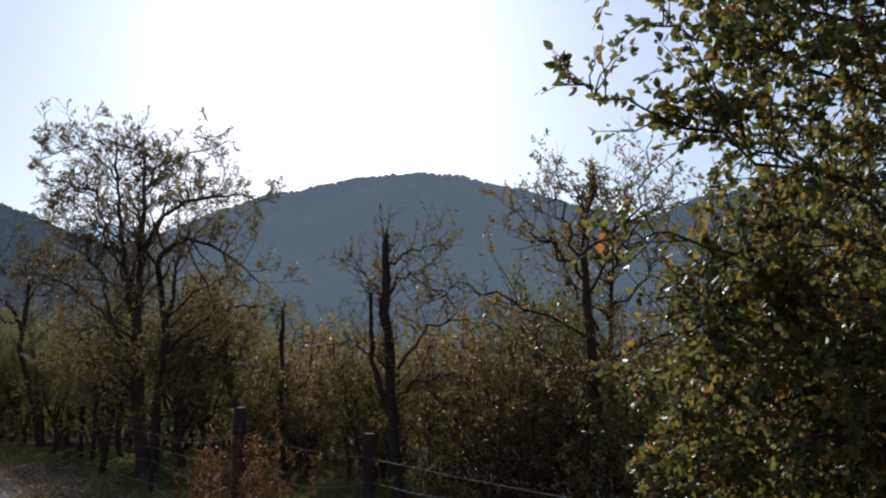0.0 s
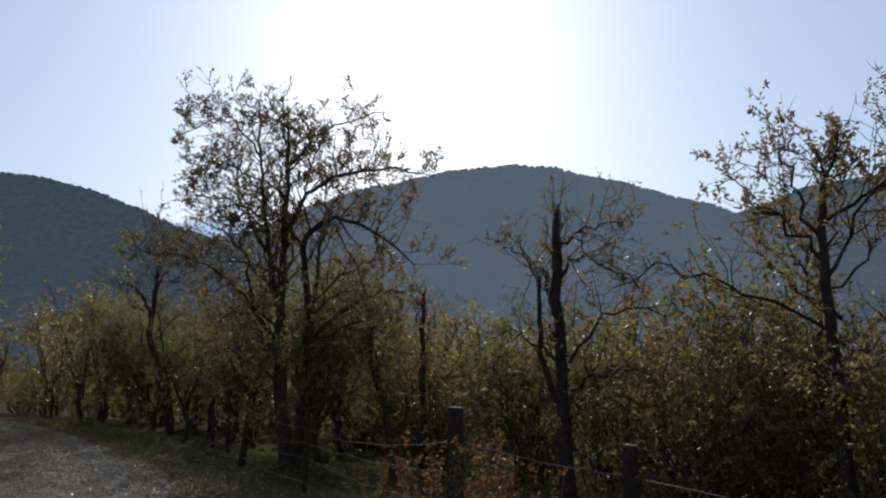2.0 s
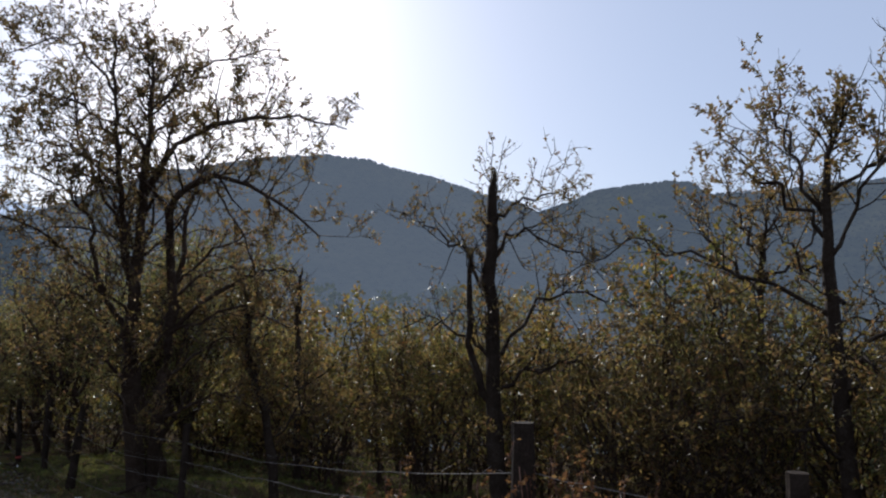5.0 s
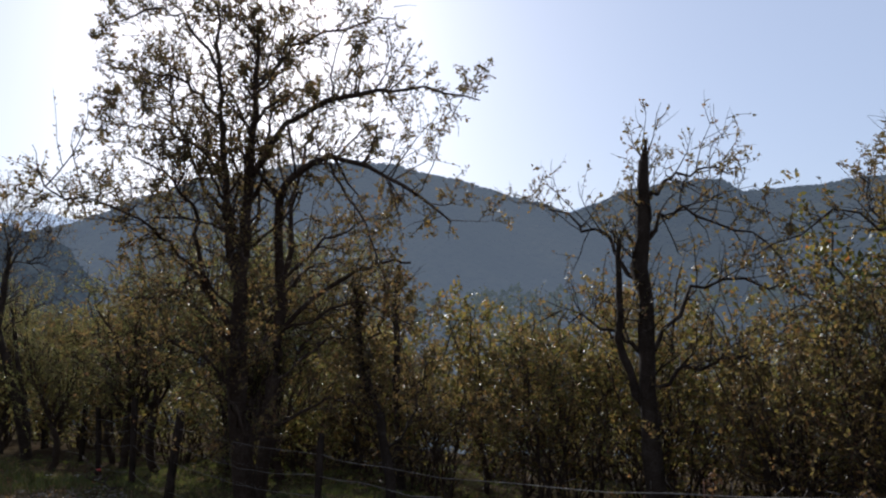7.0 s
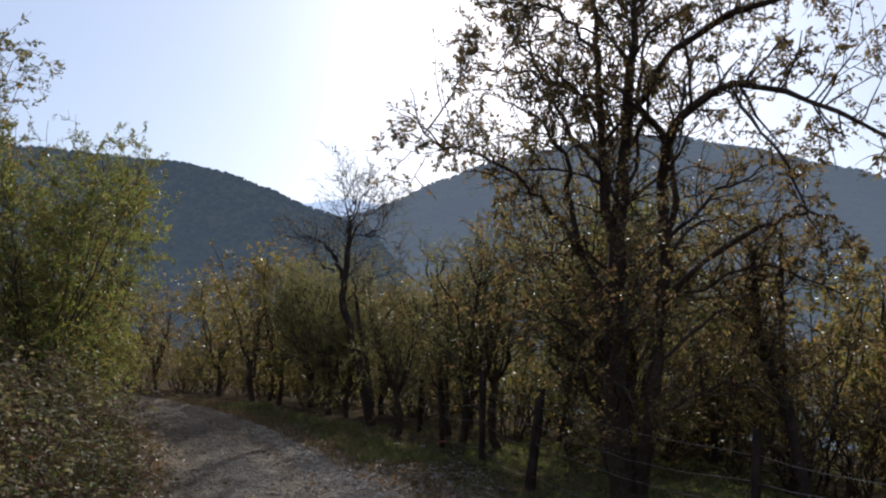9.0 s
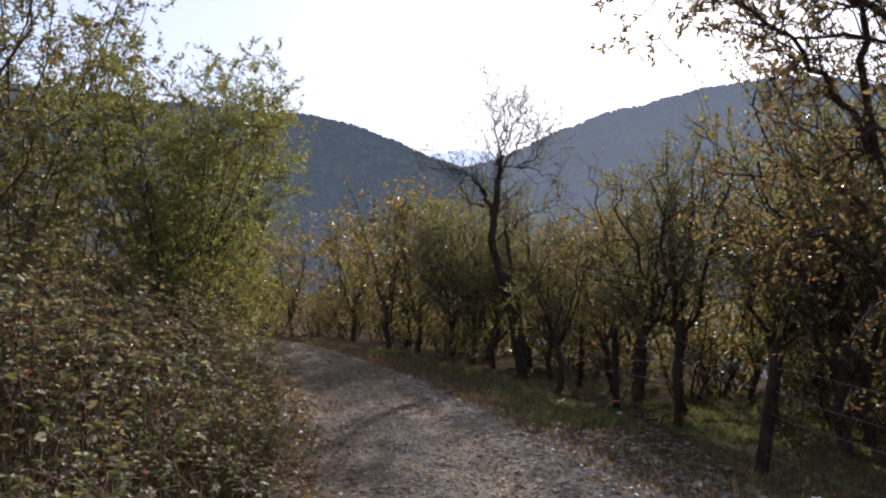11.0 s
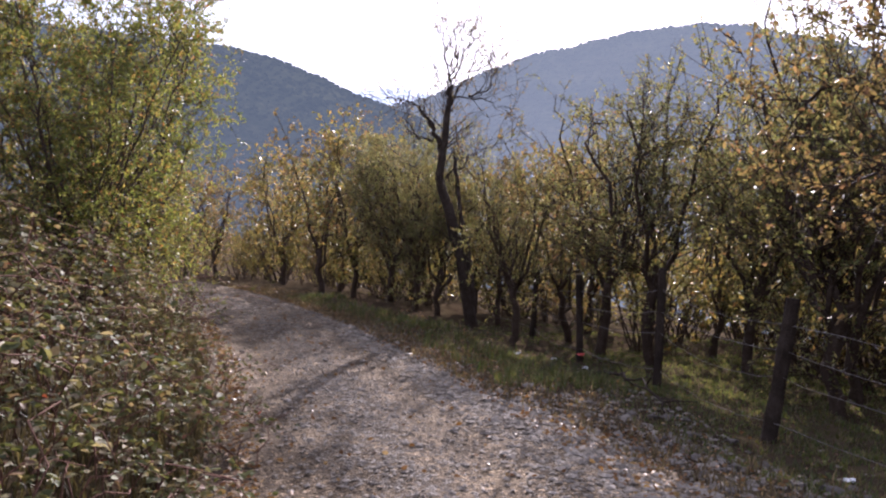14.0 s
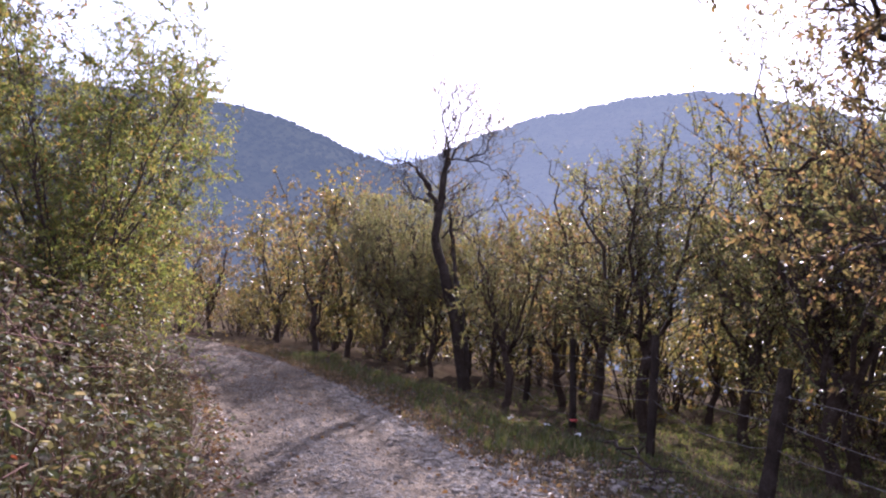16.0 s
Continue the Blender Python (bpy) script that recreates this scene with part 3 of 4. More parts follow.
    core = stem([(14.2, 4.5, 3.6), (14.45, 4.9, 4.2), (14.6, 5.1, 4.9), (14.7, 5.1, 5.5)], 0.03, 0.007, 12)
    for (pts, rad), many, fine, reach, start in ((main, 16, 30, 1.2, 0.5), (leader, 10, 18, 1.0, 0.15), (lstem, 8, 14, 1.0, 0.35), (right, 14, 24, 1.1, 0.45), (right2, 9, 14, 1.05, 0.3), (upper, 10, 18, 0.95, 0.2), (crest, 6, 10, 0.75, 0.2), (wing, 6, 10, 0.75, 0.2),
                                                 (wing2, 6, 10, 0.85, 0.2), (wing3, 7, 10, 0.9, 0.2), (arm, 7, 12, 0.85, 0.35), (hang, 3, 8, 0.6, 0.1), (back, 8, 10, 1.0, 0.3), (core, 8, 12, 1.0, 0.2)):
        g.sprout(pts, rad, 1, 3, 4, 9, start, reach, many=many)
        g.sprout(pts, rad, 2, 3, 4, 10, start, reach * 0.6, many=fine)
        g.leaf(pts[len(pts) // 2:], 14)
    g.shoots(arm[0], 0.7, 5, 0.8, 9)
    g.sprout(dead[0], dead[1], 3, 3, 1, 1, 0.3, 0.4, many=6)
    for a in ([(14.7, 4.75, 1.3), (14.5, 3.9, 1.9), (14.4, 3.2, 1.8)], [(14.35, 5.0, 1.4), (14.2, 5.7, 1.9), (14.0, 6.2, 1.7)], [(14.6, 4.7, 1.6), (13.9, 4.3, 1.9), (13.4, 4.0, 1.7)], [(14.3, 5.0, 2.0), (13.6, 5.6, 2.3), (13.0, 6.0, 2.0)],
              [(14.7, 4.7, 0.9), (14.0, 4.3, 1.2), (13.5, 4.2, 0.9)], [(14.4, 5.0, 0.9), (14.0, 5.6, 1.2), (13.6, 6.0, 0.9)],
              [(14.5, 4.6, 2.2), (14.3, 4.0, 2.6), (14.0, 3.5, 2.4)], [(14.6, 4.6, 1.9), (15.2, 4.2, 2.5), (15.6, 3.8, 2.5)], [(14.3, 4.5, 2.7), (13.8, 4.2, 2.9), (13.3, 4.1, 2.6)], [(14.2, 5.0, 2.6), (13.8, 5.4, 3.1), (13.4, 5.9, 3.3)],
              [(14.5, 4.9, 1.8), (15.1, 5.4, 2.5), (15.5, 5.8, 2.6)], [(14.3, 5.0, 2.4), (14.4, 5.7, 2.9), (14.4, 6.3, 2.8)], [(14.3, 4.6, 3.0), (14.4, 3.9, 3.3), (14.6, 3.3, 3.2)]):
        pts, rad = stem(a, 0.022, 0.006, 10)
        g.sprout(pts, rad, 2, 3, 5, 13, 0.1, 0.85, many=15)
    return g.build("plum_tree", *foot, DRY, BARK, 0.043, "tall old plum tree with several dark stems and thinning leaves", group="orchard trees")


big_plum()


def fence_plum():
    """A tree at the fence whose leafy branches hang over the walker."""
    foot = foot_at(1.1, 4.8)
    L = lambda u, v, h: local(foot, 1.15 + (u - 1.3) * 0.86, v + 0.36, h)
    g = Growth(9, 0.22, 0.0)
    main, mr = g.stem([L(1.2, 4.5, -0.5), L(1.25, 4.5, 0), L(1.4, 4.4, 1.2), L(1.3, 4.4, 2.4), L(1.1, 4.3, 3.9)], 0.10, 0.02, 18, 8, 0.02, 0.3)
    arms = [[(1.35, 4.4, 1.6), (1.9, 3.7, 2.0), (2.2, 3.3, 2.3), (2.4, 3.0, 2.45)], [(1.3, 4.4, 2.3), (1.8, 3.7, 2.9), (2.1, 3.4, 3.1), (2.3, 3.2, 3.1)],
            [(1.4, 4.4, 1.2), (2.2, 4.2, 1.6), (2.8, 3.9, 1.7), (3.2, 3.5, 1.6)], [(1.4, 4.4, 0.9), (2.0, 3.9, 1.1), (2.6, 3.5, 1.2), (2.9, 3.2, 1.0)],
            [(1.2, 4.3, 2.9), (1.7, 4.0, 3.6), (2.1, 3.8, 3.9), (2.4, 3.6, 3.9)], [(1.4, 4.4, 1.4), (0.8, 3.8, 2.0), (0.5, 3.5, 2.4), (0.3, 3.3, 2.6)],
            [(1.4, 4.4, 1.0), (0.9, 4.0, 1.3), (0.6, 3.7, 1.3), (0.5, 3.4, 1.2)], [(1.4, 4.4, 0.6), (2.1, 4.2, 0.8), (2.8, 4.0, 0.7), (3.1, 3.8, 0.5)],
            [(1.4, 4.4, 1.8), (2.1, 4.6, 2.3), (2.8, 4.8, 2.6), (3.4, 4.8, 2.6)], [(1.4, 4.4, 0.5), (1.8, 3.9, 0.6), (2.1, 3.5, 0.5), (2.3, 3.2, 0.3)],
            [(1.3, 4.4, 2.0), (1.4, 3.8, 2.6), (1.5, 3.3, 2.8), (1.5, 3.0, 2.8)], [(1.4, 4.4, 1.5), (2.0, 4.9, 1.6), (2.6, 5.2, 1.5), (3.2, 5.3, 1.3)],
            [(1.2, 4.3, 2.7), (1.8, 4.3, 3.3), (2.4, 4.2, 3.6), (2.9, 4.0, 3.6)], [(1.2, 4.3, 3.2), (1.5, 3.9, 3.9), (1.8, 3.8, 4.3), (2.0, 3.6, 4.4)], [(1.3, 4.4, 2.5), (1.9, 4.7, 2.9), (2.6, 4.8, 3.3), (3.2, 4.6, 3.4)],
            [(1.4, 4.4, 0.7), (2.2, 4.0, 1.2), (2.7, 3.6, 1.4), (3.0, 3.4, 1.3)], [(1.4, 4.4, 0.8), (1.9, 3.8, 1.4), (2.2, 3.5, 1.6), (2.4, 3.3, 1.6)], [(1.4, 4.4, 0.3), (2.3, 3.9, 0.5), (2.8, 3.6, 0.4), (3.0, 3.5, 0.2)], [(1.4, 4.4, 1.1), (2.3, 4.4, 1.3), (3.0, 4.3, 1.2), (3.4, 4.2, 1.0)],
            [(1.4, 4.4, 0.9), (1.5, 3.7, 1.4), (1.6, 3.4, 1.5), (1.7, 3.2, 1.4)], [(1.4, 4.4, 0.4), (1.5, 3.8, 0.7), (1.6, 3.5, 0.7), (1.7, 3.3, 0.6)], [(1.4, 4.4, 0.6), (2.6, 4.5, 0.7), (3.2, 4.6, 0.6), (3.6, 4.6, 0.5)], [(1.4, 4.4, 1.3), (1.1, 3.8, 1.7), (1.0, 3.5, 1.8), (0.9, 3.3, 1.8)]]
    for a in arms:
        pts, rad = g.stem([L(*p) for p in a], 0.017, 0.003, 14, 6, 0.03)
        low = a[-1][2] < 2.0                  # fullest in the lower half
        g.sprout(pts, rad, 2, 3, 6, 18 if low else 18, 0.1, 0.72, many=17 if low else 21)
        g.leaf(pts[5:], 14)
    for a in ([(1.2, 4.7, 1.6), (1.8, 3.8, 2.2), (2.25, 3.2, 2.55), (2.52, 2.83, 2.68)], [(1.15, 4.7, 2.3), (1.75, 3.8, 2.95), (2.2, 3.3, 3.2), (2.45, 3.0, 3.2)], [(1.1, 4.6, 2.9), (1.6, 4.0, 3.6), (2.0, 3.5, 3.85), (2.25, 3.2, 3.8)],
              [(1.2, 4.7, 1.5), (1.9, 3.9, 1.8), (2.35, 3.4, 2.05), (2.6, 3.1, 2.05)], [(1.15, 4.7, 2.0), (1.75, 3.9, 2.6), (2.1, 3.4, 2.85), (2.3, 3.15, 2.95)]):
        pts, rad = g.stem([local(foot, u, v, h) for u, v, h in a], 0.011, 0.003, 14, 6, 0.03)
        g.sprout(pts, rad, 3, 3, 4, 8, 0.4, 0.4, many=15)
        g.leaf(pts[7:], 12)
    g.sprout(main, mr, 2, 3, 5, 13, 0.2, 1.0, many=26)
    return g.build("fence_tree", *foot, GREEN, BARK, 0.047, "leafy green plum tree leaning over the wire fence", group="orchard trees", wide=0.6)


fence_plum()


def snag(u, v, points, r, arms, seed, label, leafy=3, kids=7, top=0.42, reach=1.0, mat=DRY, arm=0.2, shoots=0, size=0.047, stubs=(), rise=0.55, shoot=0.011):
    """An old tree with a broken dead top and a few living shoots."""
    foot = foot_at(u, v)
    L = lambda q: local(foot, u + q[0], v + q[1], q[2])
    g = Growth(seed, 0.10, 0.25)
    pts, rad = g.stem([L(p) for p in points], r, r * top, 18, 8, 0.012, 0.35)
    if top > 0.3:
        g.stem([pts[-1] - [0, 0, 0.05], pts[-1] + [0.02, 0.0, 0.10], pts[-1] + [0.03, 0.01, 0.22]], r * 0.36, 0.006, 5, 5, 0.01)
    for a in arms:
        q, qr = g.stem([L(p) for p in a], r * arm, 0.005, 12, 6, 0.045)
        g.sprout(q, qr, 2, 3, 3, leafy, 0.2, reach, many=kids)
    g.sprout(pts, rad, 2, 3, 3, leafy, 0.3, reach, many=kids + 4)
    for a in stubs:
        q, qr = g.stem([L(p) for p in a], r * 0.42, r * 0.2, 12, 7, 0.025)
        g.shoots(q, 0.5, 6, 0.6, leafy)
    g.shoots(pts, 0.6, shoots, rise, leafy, shoot)
    return g.build("old_plum_tree", *foot, mat, DEAD, size, label, group="orchard trees")


snag(10.85, 7.65, [(0, 0, -0.9), (0, 0, -0.3), (0.05, -0.1, 1.0), (-0.05, -0.25, 2.4), (-0.18, -0.37, 3.62)], 0.135,
     [[(-0.05, -0.25, 2.5), (-0.29, -0.15, 3.05), (-0.85, 0.0, 2.85), (-1.4, 0.15, 2.4)], [(-0.05, -0.2, 2.3), (0.73, 0.1, 3.0), (1.3, 0.05, 3.3), (1.76, 0.0, 3.6)],
      [(0, 0, 1.6), (-0.25, 0.55, 2.3), (-0.8, 1.2, 2.25), (-1.3, 1.6, 2.0)], [(0, 0, 1.5), (0.6, -0.3, 1.9), (1.2, -0.5, 2.0)], [(-0.15, -0.35, 3.2), (-0.4, 0.1, 3.5), (-0.8, 0.5, 3.5)], [(0, 0, 1.2), (-0.5, 0.4, 1.5), (-1.0, 0.8, 1.4)]],
     23, "old plum tree with a broken dead leader and a few leaves", leafy=8, kids=18, reach=0.75, shoots=34,
     stubs=[[(0, 0, 0.8), (0.2, -0.3, 1.5), (0.18, -0.4, 2.1), (0.1, -0.45, 2.8)]])
snag(15.6, 7.95, [(0, 0, -1.0), (0, 0, -0.4), (0.1, 0, 1.0), (0, -0.05, 2.95)], 0.09,
     [[(0, 0, 0.9), (0.4, -0.4, 1.6), (0.5, -0.4, 2.2)], [(0, 0, 1.1), (-0.6, 0.3, 1.6), (-0.8, 0.5, 2.2)], [(0, 0, 2.2), (0.15, -0.1, 2.6), (0.2, -0.1, 3.0)]], 24, "short broken plum snag with side shoots", leafy=4, kids=6, shoots=6)
snag(13.85, 6.4, [(0, 0, -0.9), (0, 0, -0.3), (0.1, -0.1, 0.8), (0.3, -0.28, 1.6), (0.35, -0.3, 2.4)], 0.085,
     [[(0.05, -0.05, 0.5), (-0.2, 0.25, 1.1), (-0.35, 0.4, 1.9)], [(0.3, -0.28, 1.6), (0.5, -0.6, 2.1), (0.6, -0.8, 2.3)], [(0.3, -0.28, 1.7), (0.1, 0.0, 2.2), (0.0, 0.1, 2.6)]],
     28, "leaning plum tree with a dense dark clump of twigs", leafy=9, kids=20, reach=0.5, shoots=26, rise=0.45, shoot=0.014)
snag(24.55, 5.1, [(0, 0, -0.7), (0.03, -0.08, -0.1), (0.13, -0.41, 1.49), (0.22, -0.68, 2.5), (0.21, -0.66, 3.13), (0.19, -0.6, 3.74), (0.18, -0.56, 4.25)], 0.135,
     [[(0.2, -0.63, 4.1), (0.23, -0.72, 5.0), (0.26, -0.81, 5.7)], [(0.18, -0.57, 4.2), (0.1, -0.3, 4.95), (0.0, 0.01, 5.25)], [(0.18, -0.56, 4.0), (0.07, -0.22, 4.52), (-0.14, 0.45, 4.8)], [(0.17, -0.54, 4.2), (0.17, -0.5, 4.7), (0.16, -0.49, 5.3)],
      [(0.26, -0.82, 3.46), (0.39, -1.23, 3.95), (0.5, -1.59, 3.9), (0.6, -1.92, 4.07)], [(0.18, -0.55, 3.9), (0.06, -0.2, 4.12), (-0.06, 0.2, 3.93), (-0.17, 0.53, 3.87)], [(0.08, -0.26, 4.1), (-0.04, 0.12, 4.36), (-0.07, 0.22, 4.97)],
      [(0.28, -0.88, 3.26), (0.38, -1.21, 3.45), (0.4, -1.27, 4.1)], [(0.2, -0.6, 2.6), (0.0, 0.0, 3.1), (-0.2, 0.5, 3.3)], [(0.1, -0.3, 1.3), (-0.1, 0.2, 2.0), (-0.1, 0.3, 2.6)]],
     25, "old plum tree with a split dead top beside the track", leafy=3.5, kids=17, arm=0.15, reach=0.95, shoots=24, rise=1.0, shoot=0.009, top=0.28,
     stubs=[[(0.21, -0.66, 2.9), (0.27, -0.85, 3.46), (0.35, -1.1, 3.9)], [(0.02, -0.06, 0.25), (0.08, -0.25, 1.49), (0.13, -0.42, 2.45), (0.16, -0.51, 3.1)]])
snag(7.05, 8.15, [(0, 0, -0.9), (0, 0, -0.4), (0.05, 0.0, 1.0), (0.1, -0.1, 2.4), (0.05, -0.15, 3.3), (-0.1, -0.1, 3.7)], 0.12,
     [[(0.1, -0.1, 2.4), (-0.2, 0.1, 3.0), (-0.6, 0.2, 3.8), (-0.8, 0.2, 4.3)], [(0.1, -0.1, 2.6), (0.5, -0.4, 3.2), (0.8, -0.7, 3.6)], [(0.1, -0.1, 3.0), (-0.5, 0.5, 3.5), (-0.9, 0.9, 3.5)], [(0.1, -0.1, 2.8), (0.4, -0.2, 3.6), (0.5, -0.3, 4.1)],
      [(0, 0, 1.8), (0.9, -0.6, 2.4), (1.6, -0.9, 2.7), (2.3, -1.2, 2.4)], [(0, 0, 1.5), (-0.7, 0.6, 1.9), (-1.2, 1.1, 1.9)], [(0, 0, 2.0), (0.5, 0.1, 2.6), (0.7, 0.1, 3.0)], [(0, 0, 1.2), (0.4, 0.8, 1.6), (0.5, 1.2, 1.5)], [(0, 0, 1.1), (-0.4, -0.8, 1.5), (-0.6, -1.2, 1.4)], [(0, 0, 0.6), (0.5, -0.5, 1.0), (0.9, -0.8, 0.9)]],
     26, "dark plum tree with a leafy spreading top", leafy=17, kids=14, mat=DRY, top=0.08, reach=0.75, shoots=12)
snag(8.7, 10.4, [(0, 0, -1.2), (0, 0, -0.5), (0.1, 0.0, 1.0), (0.15, 0.1, 2.4), (0.0, 0.0, 3.4)], 0.12,
     [[(0.1, 0, 2.2), (0.5, -0.4, 2.9), (0.7, -0.6, 3.5)], [(0.1, 0, 2.4), (-0.5, 0.4, 3.1), (-0.7, 0.6, 3.9)], [(0.05, 0, 2.9), (-0.2, 0.1, 3.6), (-0.4, 0.1, 4.3)], [(0.05, 0, 2.7), (0.4, 0.0, 3.4), (0.5, -0.2, 4.0)], [(0, 0, 1.4), (0.8, -0.7, 1.9), (1.4, -1.1, 2.0)], [(0, 0, 1.4), (-0.8, 0.6, 1.9), (-1.3, 1.0, 1.9)]],
     27, "leafy plum tree with two rising limbs", leafy=17, kids=14, mat=DRY, top=0.08, reach=0.75, shoots=14)

# ---- the orchard: a few grown forms, planted again and again ----
forms = []
for k, (h, sp, limbs, kids, leafy, lm, bare, stems) in enumerate([(4.5, 2.3, 15, 8, 26, OLIVE, 0.02, 1), (4.2, 2.3, 15, 8, 28, OLIVE, 0.0, 1), (4.8, 2.0, 13, 7, 18, OLIVE, 0.08, 1), (3.8, 1.6, 12, 6, 18, GREEN, 0.0, 2)]):
    g = orchard_tree(100 + k, h, sp, limbs, kids, leafy, bare, lean=0.07, stems=stems, low=0.25, leaders=5 if stems == 1 else 4)
    forms.append((g, h, lm))
NEAR_TREES = [(22.4, 4.95, 2, 0.72), (21.2, 5.8, 2, 0.94), (20.1, 5.9, 2, 0.98), (19.5, 7.0, 0, 1.0), (17.5, 6.5, 1, 1.12), (17.9, 7.2, 1, 1.0), (26.3, 4.9, 1, 0.86), (27.2, 4.7, 0, 1.04), (29.3, 4.7, 1, 1.15),
              (13.0, 8.4, 3, 0.8), (9.3, 9.1, 2, 0.62), (6.3, 9.9, 2, 0.8), (5.0, 9.0, 1, 0.95), (4.0, 6.8, 3, 0.9), (2.5, 8.0, 0, 1.0),
              (30.9, 4.1, 4, 1.32), (32.9, 3.6, 5, 1.3), (35.8, 2.9, 4, 1.25), (34.2, 4.4, 6, 1.0), (28.4, 6.4, 5, 1.05), (15.0, 9.2, 4, 0.85), (12.2, 10.0, 5, 0.9), (9.4, 9.9, 6, 0.9), (18.5, 9.2, 5, 1.0), (21.5, 8.0, 4, 1.0),
              (24.5, 7.4, 5, 1.0), (25.4, 5.9, 4, 0.95), (28.5, 8.4, 4, 1.05), (33.5, 6.5, 5, 1.15), (37.0, 5.0, 4, 1.15), (39.0, 1.0, 5, 1.15), (41.0, 3.5, 4, 1.2), (42.0, -1.5, 5, 1.2), (31.2, 6.2, 4, 1.05), (23.2, 6.3, 5, 0.9)]
made = {}
prng = np.random.RandomState(77)


def plant(u, v, k, s, label="small plum tree with thin yellowing leaves"):
    foot = foot_at(u, v)
    if k not in made:
        g, h, lm = forms[k]
        made[k] = g.build("plum_tree", *foot, lm, BARK, 0.041 if k < 4 else 0.088, label, group="orchard trees", wide=0.58, plain=True)
        made[k].scale = (1, 1, 1)
        made[k].matrix_basis = pose(*foot, 0, 0, prng.uniform(0, 360)) @ Matrix.Scale(s, 4)
        return made[k]
    src = made[k]
    f = s / src.scale[0]
    return copy_thing(src, pose(*foot, prng.normal(0, 4), prng.normal(0, 4), prng.uniform(0, 360)) @ Matrix.Diagonal((f, f, f * prng.uniform(0.92, 1.08), 1)))


# thinner forms for the rows farther down the slope
light = []
for k in range(3):
    g = orchard_tree(200 + k, 3.9 + 0.3 * k, 1.7, 9, 5, 10, 0.0, lean=0.06, low=0.22)
    g.lines = [q for q in g.lines if q[1][0] > 0.0065]      # the finest twigs are lost at that distance
    light.append((g, 4, (PLUM, DRY, GREEN)[k]))
forms += light
for u, v, k, s in NEAR_TREES:
    plant(u, v, k, s * 1.02 if k < 4 else s)

for r, v in enumerate(np.arange(12.2, 22.0, 3.4)):
    for u in np.arange(-4 - 0.1 * v, 44, 4.0 + 0.05 * v):
        plant(u + prng.uniform(-1.0, 1.0), v + prng.uniform(-1.0, 1.0), 4 + prng.randint(3), prng.uniform(0.75, 1.05))

# ---- bushes on the bank left of the track ----
def shrub(u, v, seed, height, spread, stems, kids, leafy, mat, size, label, name="willow_bush", bare=0.0, wide=0.4, reach=1.15):
    foot = foot_at(u, v)
    g = Growth(seed, 0.32, bare)
    rng = g.rng
    for s in range(stems):
        a = 6.28 * s / stems + rng.uniform(-0.4, 0.4)
        q = np.array([math.cos(a), math.sin(a), 0])
        h = height * rng.uniform(0.7, 1.0)
        out = spread * rng.uniform(0.25, 1.0)
        pts, rad = g.stem([q * 0.15 + [0, 0, -0.2], q * out * 0.35 + [0, 0, h * 0.35], q * out * 0.8 + [0, 0, h * 0.72], q * out + [0, 0, h]], 0.017, 0.005, 14, 6, 0.05)
        g.sprout(pts, rad, 2, 3, 3, leafy, 0.06, reach, many=kids)
    return g.build(name, *foot, mat, BARK, size, label, "bush", "bushes along the track", wide, stem_name="stem", plain=True)


shrub(22.0, -1.3, 301, 4.6, 2.3, 17, 25, 27, YELLOW, 0.056, "yellow-green bush of many thin stems on the bank")
shrub(25.2, -0.95, 302, 5.2, 2.4, 17, 25, 27, YELLOW, 0.058, "tall yellow-green bush with feathery tops")
shrub(23.5, -4.2, 309, 6.0, 2.6, 13, 17, 22, GREEN, 0.085, "tall dark green bush above the bank")
shrub(17.4, -3.3, 310, 4.6, 2.0, 11, 14, 16, GREEN, 0.065, "dark green bush on the bank")
shrub(19.6, -3.8, 303, 6.0, 2.5, 13, 17, 19, GREEN, 0.068, "dark green bush on the bank")
shrub(29.5, -2.6, 304, 7.0, 1.7, 9, 13, 14, YELLOW, 0.065, "tall thin willow with feathery tops", bare=0.1)
shrub(34.0, -1.9, 305, 3.8, 1.9, 9, 9, 13, YELLOW, 0.085, "yellowing bush at the bend of the track")
shrub(37.5, -3.2, 306, 4.4, 1.9, 9, 9, 13, PLUM, 0.085, "brown-green bush at the bend of the track")
shrub(40.5, -4.6, 307, 4.0, 2.0, 9, 9, 13, PLUM, 0.085, "brown-green bush at the bend of the track")
shrub(15.5, -4.8, 308, 4.4, 2.2, 10, 10, 13, GREEN, 0.08, "dark green bush on the bank")
HEDGE = [(6.0, 7.7, 1.5, 0.9), (8.3, 7.9, 1.8, 0.9), (12.6, 8.8, 2.4, 1.0), (17.2, 8.6, 2.3, 0.9), (10.3, 9.3, 2.4, 1.0), (8.6, 9.6, 2.6, 1.0), (14.6, 7.9, 2.0, 0.9), (8.9, 8.3, 2.7, 1.1), (8.0, 8.6, 2.8, 1.0), (7.4, 9.3, 2.5, 1.1), (5.6, 9.6, 2.4, 1.1), (11.6, 8.9, 2.2, 1.0), (14.2, 9.4, 2.4, 1.0), (9.8, 8.6, 2.3, 1.0), (4.2, 9.4, 2.4, 1.0)]
for k, (u, v, h, w) in enumerate(HEDGE):
    shrub(u, v, 320 + k, h, w, 8, 7, 17, GREEN if u < 7 else (DRY, DRY, PLUM)[k % 3], 0.06, "low brushy undergrowth among the plum trees", "undergrowth_bush")

shrub(13.0, 8.6, 352, 2.3, 1.0, 8, 8, 17, DRY, 0.06, "low brushy undergrowth among the plum trees", "undergrowth_bush")

